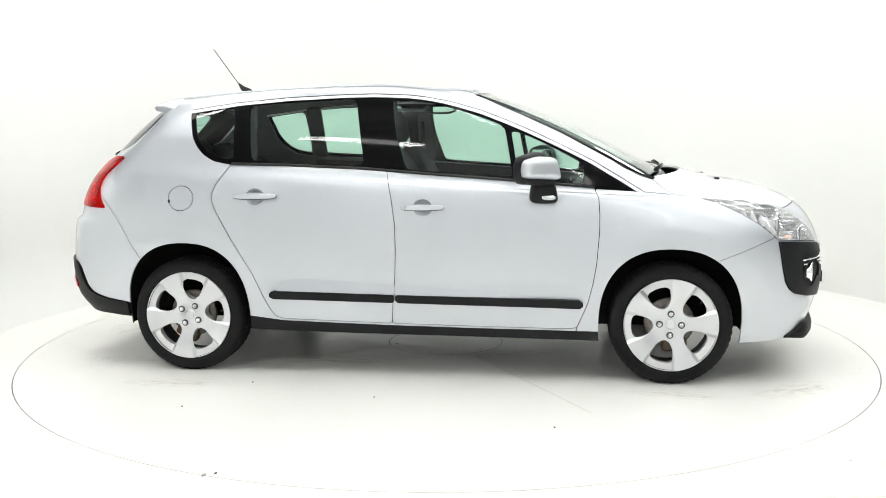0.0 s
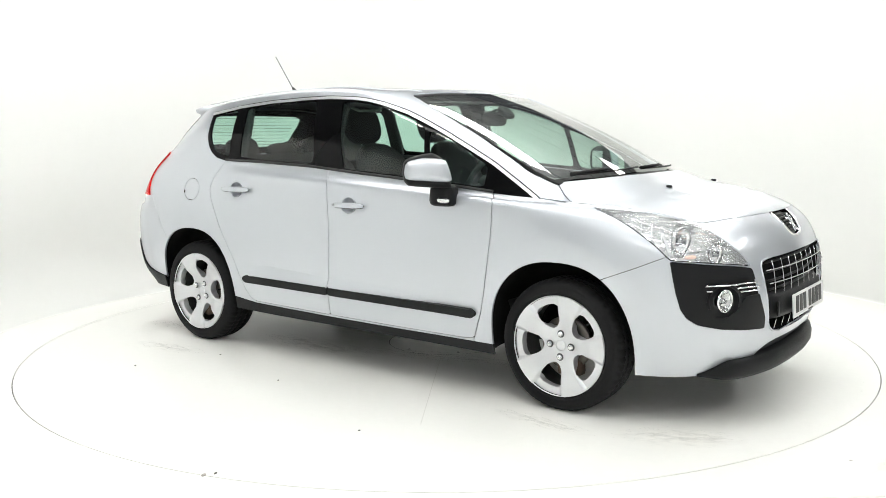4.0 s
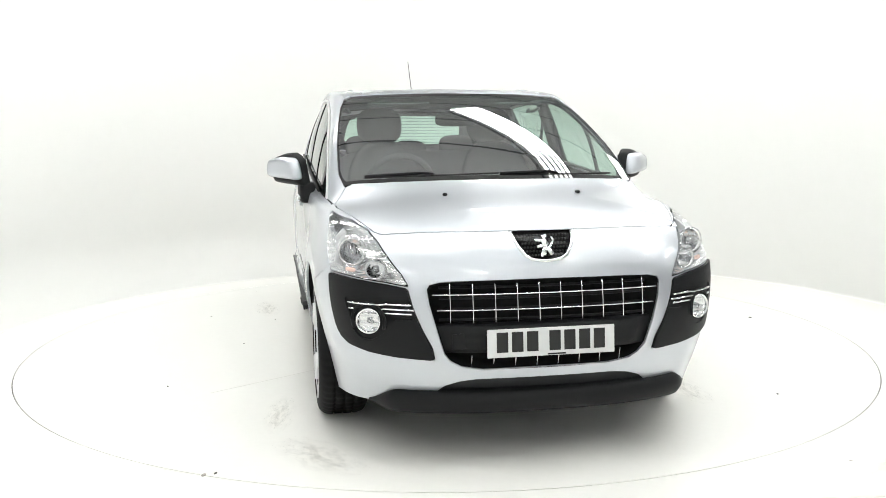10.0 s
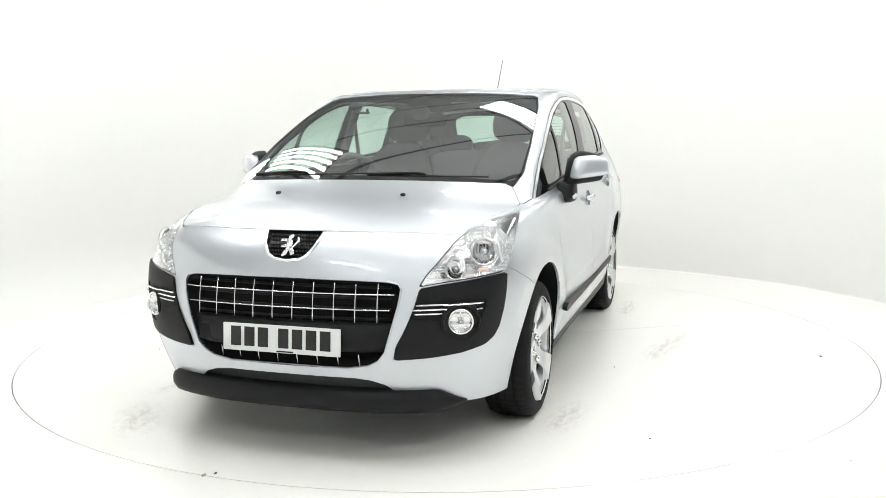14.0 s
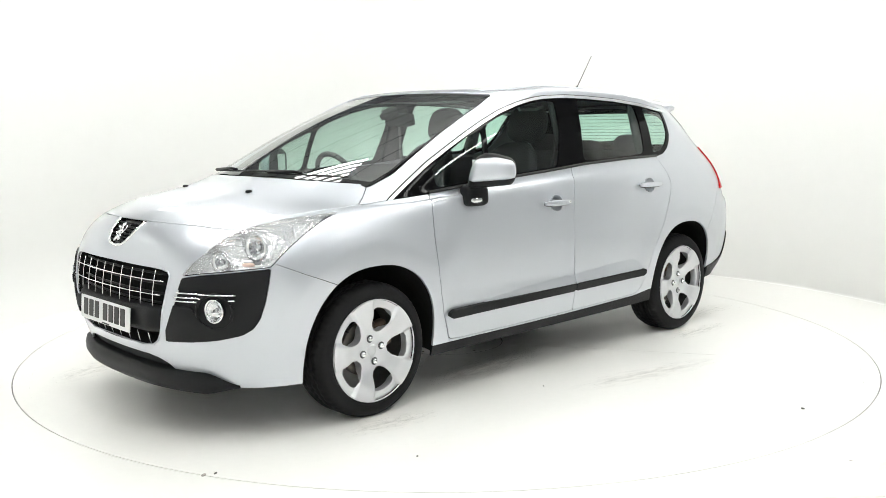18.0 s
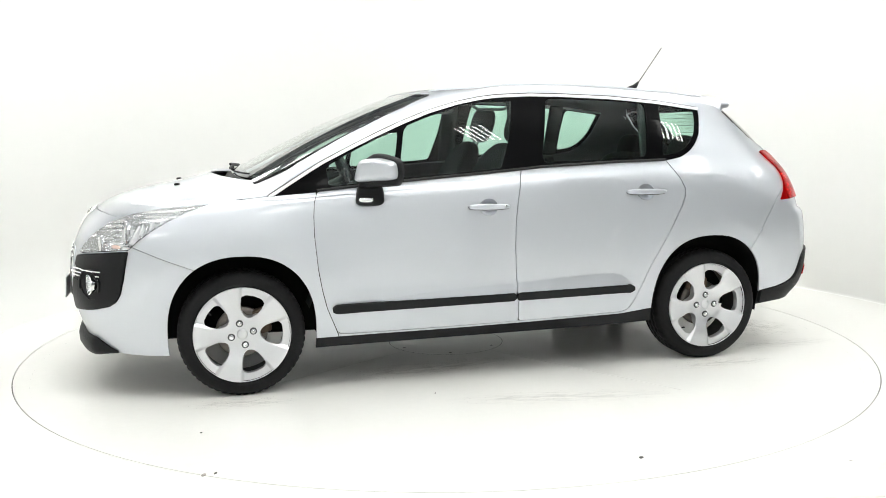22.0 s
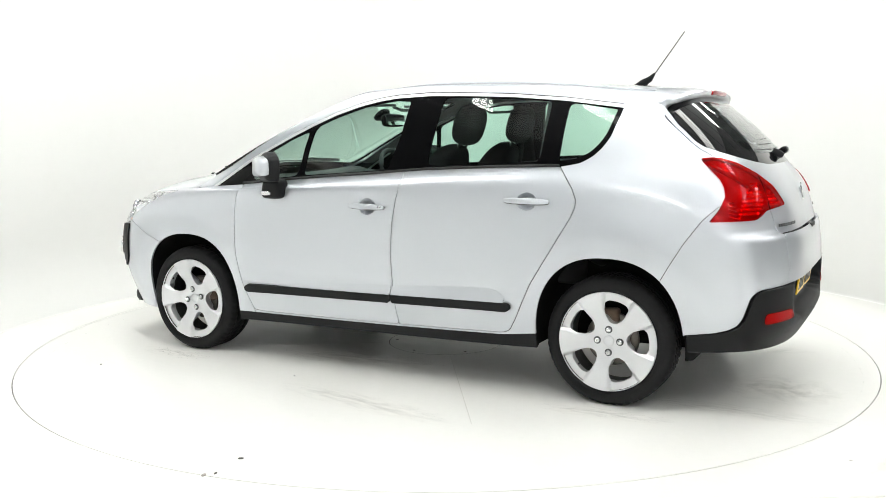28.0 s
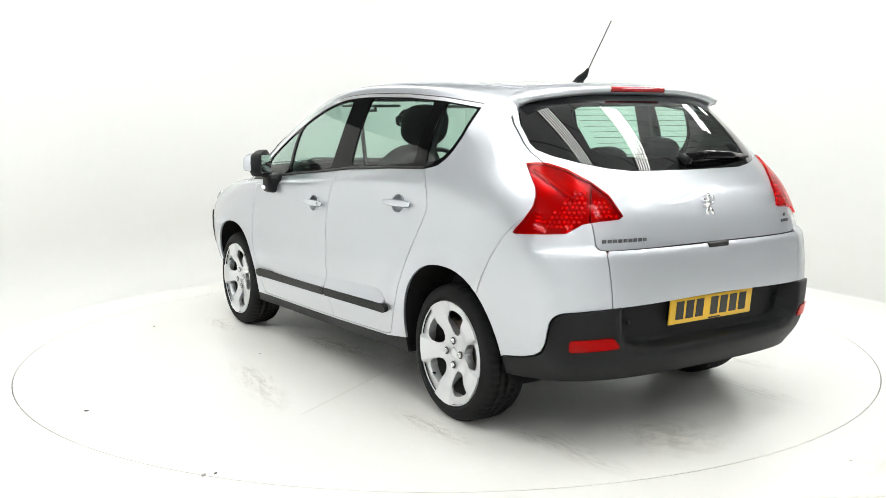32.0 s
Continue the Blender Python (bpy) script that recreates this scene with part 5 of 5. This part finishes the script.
for sign in (1, -1):
    for key, x0, x1 in (("front", -.122, .835), ("rear", -.800, -.142)):
        zz = lambda x: .4285 - .0145 * (x - .84)
        outline = bar_outline(x0, zz(x0), x1, zz(x1), .0215)
        if key == "front":
            outline = [(max(x, -.130), z) for x, z in outline]
        else:
            outline = [(min(x, -.136), z) for x, z in outline]
        panel("rubbing_strip", side_piece(outline, sign, .024), BLACK, doors[key, sign], "black plastic rubbing strip", depth=.03)
    for key, outline in (("front", [(-.130, .456), (.62, .446), (.60, .462), (.35, .487), (.1, .502), (-.130, .512)]),
                         ("rear", [(-.790, .468), (-.136, .456), (-.136, .512), (-.45, .530), (-.62, .538), (-.70, .537), (-.75, .526), (-.785, .500)])):
        lift = side_piece(outline, sign, .0012)
        zs = lambda x: .446 - .0155 * (x - .62)
        top = np.interp(lift.V[:, 0], [-.785, -.75, -.70, -.62, -.45, -.13, .1, .35, .60], [.500, .526, .537, .538, .530, .512, .502, .487, .462])
        rise = np.clip((top - lift.V[:, 2]) / np.maximum(top - zs(lift.V[:, 0]), .012), 0, 1)
        out_y = lift.V.copy()
        out_y[:, 1] += sign * .020 * rise * np.clip((top - zs(lift.V[:, 0])) / .05, .1, 1)
        tilt = lift.N * 1.0
        tilt[:, 2] += .12
        tilt /= np.linalg.norm(tilt, axis=1)[:, None]
        panel("door_moulding", Skin(out_y, lift.T, tilt), PAINT, doors[key, sign], "silver ledge above the rubbing strip", depth=.006)
    for key, x0, x1, zc in HANDLES:
        xm = (x0 + x1) / 2
        cap = lathe([(.001 + .999 * math.sin(a), math.cos(a) - .3 * math.sin(a) ** 6) for a in np.linspace(0, math.pi / 2, 10)], 40)
        p, n = spot(side_chart, (xm, zc), flank, .0035)
        m = facing(p, n) if sign > 0 else mirrored(facing(p, n))
        part("handle_recess", cap, PAINT, doors[key, sign], at=m @ Matrix.Diagonal((.0503, -.019, .0443, 1)))
        grip_bar = pillow(((x1 - x0) / 2 + .014, .0105, .0155), 4.2, 44, 16)
        for v in grip_bar.verts:                             # bowed to the door's curve, thinner at its ends
            k = v.co.x / ((x1 - x0) / 2 + .014)
            v.co.y -= .006 * k * k
            v.co.z *= 1 - .16 * k * k
        p, n = spot(side_chart, (xm, zc), flank, .0245)
        m = facing(p, n) @ pose(0, 0, 0, 0, -.6, 0)
        part("door_handle", grip_bar, PAINT, doors[key, sign], "silver painted pull handle", at=m if sign > 0 else mirrored(m))
        # black sheet behind the handle stands in for the shade round it
        p, n = spot(side_chart, (xm, zc - .001), flank, .0125)
        m = facing(p, n) @ pose(0, 0, 0, 0, -.6, 0)
        part("handle_shade", pillow(((x1 - x0) / 2 + .0155, .0035, .0160), 3.4, 32, 8), SEAL, doors[key, sign], at=m if sign > 0 else mirrored(m))
        for xe in (x0 + .02, x1 - .02):
            p, n = spot(side_chart, (xe, zc), flank, .010)
            part("handle_foot", box((.026, .026, .022), .006), PAINT, doors[key, sign], at=Matrix.Translation((p[0], sign * p[1], p[2])))
        if key == "front":
            p, n = spot(side_chart, (x0 + .012, zc), flank, .0325)
            part("lock", lathe([(.001, .002), (.006, .0015), (.007, -.002)], 12), SATIN, doors[key, sign], at=Matrix.Translation((p[0], sign * p[1], p[2])))

    mirror = part("door_mirror", dome(MIRROR_CAP, sign, .004, .062, 3.4), PAINT, car, "silver door mirror in a black shell", at=pose(.625, sign * .972, 1.130, 0, 0, sign * 49))
    part("shell", dome(MIRROR_SHELL, sign, -.052, .076, 4.0), BLACK, mirror, "black shell that frames the silver cap")
    part("mirror_glass", box((.004, .178, .108), .0015), MIRROR, mirror, at=pose(-.0545, sign * -.006, -.004))
    stalk = pillow((.070, .054, .056), 4.0)
    for v in stalk.verts:                                    # broad at its base
        v.co.x = v.co.x * (1 - .12 * v.co.z / .056) - .018 - .05 * (v.co.z + .056)
    foot = part("mirror_foot", stalk, BLACK, car, "black mirror foot with a clear repeater", at=pose(.668, sign * .862, 1.003, 0, 0, sign * -4))
    part("repeater", pillow((.036, .008, .013), 2.6), CHROME, foot, at=pose(.004, sign * .052, -.022))
    part("repeater_lens", pillow((.039, .010, .016), 2.6), LENS, foot, at=pose(.004, sign * .054, -.022)).visible_shadow = False

# -- roof: ditch strips and aerial --
for sign in (1, -1):
    pts = []
    for x in np.linspace(.25, -1.42, 24):
        y = .548 - .025 * max(0, (x + .1) / .35) ** 2 - .04 * max(0, (-1.1 - x) / .3) ** 2
        p, n = spot(top_chart, (x, y), lambda V: V[:, 2] > 1.4, .001)
        pts.append((x, sign * y, p[2]))
    part("roof_strip", tube_along(pts, .006, 6), PAINT, car)
base = part("aerial", tube_along([(-1.17, 0, 1.553), (-1.215, 0, 1.572), (-1.250, 0, 1.592), (-1.275, 0, 1.622)], .020, 10, (.7, 1.1, .8, .28)), BLACK, car, "black roof aerial with a thin whip")
part("whip", tube_along([(-1.270, 0, 1.612), (-1.43, 0, 1.835)], .0030, 6), STEEL, base)

# -- wheels --
def tyre():
    """Sidewall, shoulder blocks and three grooves."""
    prof = [(.236, .098), (.243, .106), (.250, .110), (.252, .113), (.258, .1135), (.262, .1125), (.278, .111), (.292, .106), (.304, .096), (.3120, .085), (.3165, .070), (.3175, .060), (.3175, .047), (.311, .046),
            (.311, .038), (.3180, .037), (.3180, .006), (.311, .005), (.311, -.005), (.3180, -.006), (.3180, -.037), (.311, -.038), (.311, -.046), (.3175, -.047), (.3175, -.060), (.306, -.094), (.28, -.11),
            (.24, -.11), (.228, -.1)]
    n = 216
    bm = lathe(prof, n)
    for v in bm.verts:
        r = math.hypot(v.co.x, v.co.z)
        if r > .307 and .005 < abs(v.co.y) < .097:
            k = round(math.atan2(v.co.x, v.co.z) / (2 * math.pi) * n) % 4
            if k == 0:
                f = 1 - (.0055 if abs(v.co.y) > .05 else .0045) / r
                v.co.x *= f
                v.co.z *= f
    return bm


def alloy_face():
    """A dished disc with five openings between broad raised spokes."""
    m = 34
    R = np.linspace(.0001, .2400, m)
    step = [-15.5 + 31 * i / 10 for i in range(11)] + [17.3 + (54.7 - 17.3) * i / 15 for i in range(16)]
    angles = [radians(72 * w + d) for w in range(5) for d in step]
    spoke = [1.0 if i % 27 < 11 else 0.0 for i in range(135)]
    n = len(angles)
    V = []
    for r in R:
        rr = np.array(r)
        for a, up in zip(angles, spoke):
            y = .080 + .020 * smooth(.06, .20, rr) + (.010 * up - .004 * (1 - up)) * smooth(.10, .17, rr) + .004 * up * smooth(.20, .24, rr)
            V.append((r * math.sin(a), float(y), r * math.cos(a)))
    V = np.array(V)
    T = []
    for j in range(m - 1):
        for i in range(n):
            k = (i + 1) % n
            T += [(j * n + i, j * n + k, (j + 1) * n + k), (j * n + i, (j + 1) * n + k, (j + 1) * n + i)]
    T = np.array(T)
    sk = Skin(V, T, normals(V, T))
    if sk.N[:, 1].mean() < 0:
        T = T[:, ::-1]
        sk = Skin(V, T, normals(V, T))
    for w in range(5):
        c = radians(36 + 72 * w)
        ca, sa = math.cos(c), math.sin(c)
        local = rounded([(-.021, .093), (0, .086), (.021, .093), (.041, .116), (.053, .147), (.060, .180), (.043, .197), (0, .203), (-.043, .197), (-.060, .180), (-.053, .147), (-.041, .116)], 3, .2)
        hole = [(x * ca + r * sa, -x * sa + r * ca) for x, r in local]
        _, sk = sk.cut(lambda V: away(V[:, [0, 2]], hole))
    return sk


FACE = skin_mesh("rim", alloy_face(), .040)


def wheel(name):
    root = part(name, tyre(), RUBBER, None)
    rim = part("rim", FACE, ALLOY, root, "silver five-spoke alloy rim", smooth_faces=False)
    part("rim_edge", lathe([(.2370, .104), (.2390, .1085), (.2410, .1085), (.2420, .104), (.236, .085)], 64), ALLOY, root)
    # barrel coloured darker than the alloy for the shade behind the spokes
    part("rim_barrel", lathe([(.236, .085), (.2225, .05), (.2185, .02), (.2185, -.09), (.230, -.10)], 48), BARREL, root, "inside of the rim, darkened as the shade behind the spokes")
    part("brake_disc", lathe([(.001, .010), (.060, .012), (.065, .028), (.128, .028), (.130, .024), (.130, .006), (.001, .004)], 40), BRAKE, root)
    part("caliper", box((.07, .06, .13), .015), HUB, root, at=pose(-.115, .02, .02))
    part("hub_carrier", lathe([(.001, -.01), (.085, -.01), (.092, -.03), (.060, -.10), (.001, -.11)], 28), DARK, root)
    for i in range(4):
        a = radians(4.8 + 90 * i)
        at_bolt = pose(-.056 * math.sin(a), .084, .056 * math.cos(a))
        part("bolt_pocket", lathe([(.001, -.0015), (.0145, -.0015), (.0165, .0012), (.0185, 0)], 18), STEEL, root, at=at_bolt)
        part("wheel_bolt", lathe([(.001, .014), (.0075, .0135), (.0115, .009), (.0125, 0)], 14), CHROME, root, at=at_bolt)
    part("centre_cap", lathe([(.001, .006), (.018, .005), (.027, .002), (.029, -.004)], 24), ALLOY, root, at=pose(0, .080, 0))
    part("valve", tube_along([(.0, .088, .196), (.0, .104, .186)], .0045, 8), SEAL, root, at=pose(0, 0, 0, 0, 36, 0))
    return root


first = wheel("wheel")
first["label"] = "black tyre on a silver five-spoke alloy wheel"
first.parent = car
SPIN = {(1, 1): 17.8, (1, -1): -87, (-1, 1): 94.8, (-1, -1): -118}
first.matrix_basis = pose(WX, WY + .02, WR) @ pose(0, 0, 0, 0, SPIN[1, 1], 0)
for sx, sy in ((1, -1), (-1, 1), (-1, -1)):
    ob = copy_thing(first, Matrix.Identity(4))
    ob.parent = car
    ob.matrix_basis = pose(sx * WX, sy * (WY + (.02 if sx > 0 else 0)), WR, 0, 0, 0 if sy > 0 else 180) @ pose(0, 0, 0, 0, SPIN[sx, sy], 0)

# -- inside the car --
def shaped(size, power, change=None, nu=32, nv=20):
    bm = pillow(size, power, nu, nv)
    if change:
        for v in bm.verts:
            change(v.co)
    return bm


def front_seat(y, sign):
    seat = part("front_seat", shaped((.25, .25, .09), 3.2, lambda c: setattr(c, "z", c.z + .03 * (abs(c.y) / .25) ** 3)), CLOTH, car, "charcoal cloth front seat with a headrest", at=pose(.20, y, .63, 0, -6, 0))

    def bulge(c):
        c.x += .045 * (abs(c.y) / .24) ** 3
        c.y *= 1 - .20 * max(0, c.z / .33)
    part("backrest", shaped((.075, .24, .33), 3.0, bulge), CLOTH, seat, at=pose(-.30, 0, .34, 0, -16, 0))
    part("headrest", shaped((.058, .145, .115), 2.8), CLOTH, seat, at=pose(-.455, 0, .775, 0, -10, 0))
    for dy in (-.05, .05):
        part("headrest_post", tube_along([(-.40, dy, .60), (-.445, dy, .72)], .007, 8), CHROME, seat)
    part("seat_base", box((.42, .40, .26), .03, (0, 0, -.19)), LINING, seat)


front_seat(.36, 1)
front_seat(-.36, -1)
bench = part("rear_bench", shaped((.26, .62, .10), 4), CLOTH, car, "charcoal cloth rear bench with three headrests", at=pose(-.86, 0, .62, 0, -6, 0))
part("backrest", shaped((.08, .62, .30), 4.5), CLOTH, bench, at=pose(-.34, 0, .30, 0, -18, 0))
for y, h in ((.36, 0), (0, -.04), (-.36, 0)):
    part("headrest", shaped((.05, .13, .085), 3.0), CLOTH, bench, at=pose(-.475, y, .63 + h, 0, -12, 0))
    for dy in (-.04, .04):
        part("headrest_post", tube_along([(-.44, y + dy, .50), (-.465, y + dy, .58)], .006, 8), CHROME, bench)
part("parcel_shelf", box((.46, 1.20, .02), .006, (-1.52, 0, 1.08)), LINING, car)


def dashboard():
    bm = bmesh.new()
    rows = []
    for y in np.linspace(-.70, .70, 29):
        k = (abs(y) / .70) ** 2
        hood = .045 * math.exp(-((y + .36) / .17) ** 2)
        rows.append([bm.verts.new((x, y, z)) for x, z in ((1.30 - .12 * k, 1.035), (1.10 - .05 * k, 1.045 + hood * .3), (.92, 1.035 + hood), (.84, .995 + hood), (.80, .93), (.78, .80), (.86, .62), (.95, .40))])
    for a, b in zip(rows[:-1], rows[1:]):
        for i in range(7):
            bm.faces.new((a[i], a[i + 1], b[i + 1], b[i]))
    return bm


dash = part("dashboard", dashboard(), DASH, car, "dark grey soft dashboard with an instrument hood")
part("centre_console", box((.62, .22, .34), .04, (.55, 0, .62)), DASH, car)
part("console_face", box((.03, .26, .26), .02, (.80, 0, .90)), GLOSS_BLACK, dash)
for y in (-.62, -.12, .12, .62):
    part("air_vent", lathe([(.038, .0), (.044, .008), (.048, .004), (.048, -.02)], 20, "x"), SATIN, dash, at=pose(.795, y, .955, 0, 0, 180))


def wheel_rim():
    return tube_along([(0, .185 * math.cos(a), .185 * math.sin(a)) for a in np.linspace(0, 2 * math.pi, 41)], .016, 10)


steer = part("steering_wheel", wheel_rim(), DASH, car, "black three-spoke steering wheel", at=pose(.565, -.36, 1.02, 0, 24, 0))
part("hub", shaped((.03, .075, .065), 3), DASH, steer)
part("emblem", lathe([(.001, .004), (.02, .003), (.022, 0)], 16, "x"), SATIN, steer, at=pose(-.03, 0, 0, 0, 0, 180))
for a in (0, 180, 270):
    part("spoke", box((.018, .13, .035), .008, (0, .11, 0)), DASH, steer, at=pose(0, 0, 0, a, 0, 0))
part("column", tube_along([(.565, -.36, 1.02), (.88, -.36, .88)], .04, 12), DASH, car)
mirror_in = part("rear_view_mirror", shaped((.018, .125, .040), 4), BLACK, car, "black rear-view mirror on the windscreen", at=pose(.385, 0, 1.385, 0, 8, 0))
part("mirror_glass", box((.003, .225, .062), .001, (-.019, 0, 0)), MIRROR, mirror_in)
part("mirror_stem", tube_along([(.0, 0, .03), (.08, 0, .055)], .012, 8), BLACK, mirror_in)
part("sensor_housing", shaped((.05, .05, .020), 3), BLACK, mirror_in, at=pose(.075, 0, .048, 0, 30, 0))
for y in (-.33, .33):
    part("sun_visor", box((.14, .34, .014), .006, (.33, y, 1.475)), ROOF_LINING, car)
for sign in (1, -1):
    card = side_piece([(.86, 1.035), (.80, .40), (-.80, .40), (-1.05, .9), (-1.0, 1.14), (-.30, 1.11)], sign, -.055)
    part("door_card", flat_mesh("door_card", card), DASH, car, "dark moulded inner door trim")
    part("belt", tube_along([(-.22, sign * .70, 1.38), (-.20, sign * .66, 1.10), (-.18, sign * .60, .75)], .012, 6), SEAL, car)
    part("pillar_trim", box((.11, .03, .40), .012), LINING, car, at=pose(-.20, sign * .735, 1.30, sign * 18, 0, 0))
    part("pillar_trim", box((.10, .03, .36), .012), LINING, car, at=pose(-.97, sign * .715, 1.31, sign * 17, -3, 0))
    part("grab_handle", tube_along([(.02, sign * .60, 1.455), (-.02, sign * .575, 1.435), (-.16, sign * .575, 1.437), (-.20, sign * .60, 1.457)], .009, 6), ROOF_LINING, car)



# ---- what moves ----
CAR_ON_TABLE = pose(-.0215, .003, -.004)


def motions():
    rows = [float(t) for t in range(33)]
    walk(turntable, [(t, turned(t)) for t in rows])
    walk(car, [(t, turned(t) @ CAR_ON_TABLE) for t in rows])


motions()
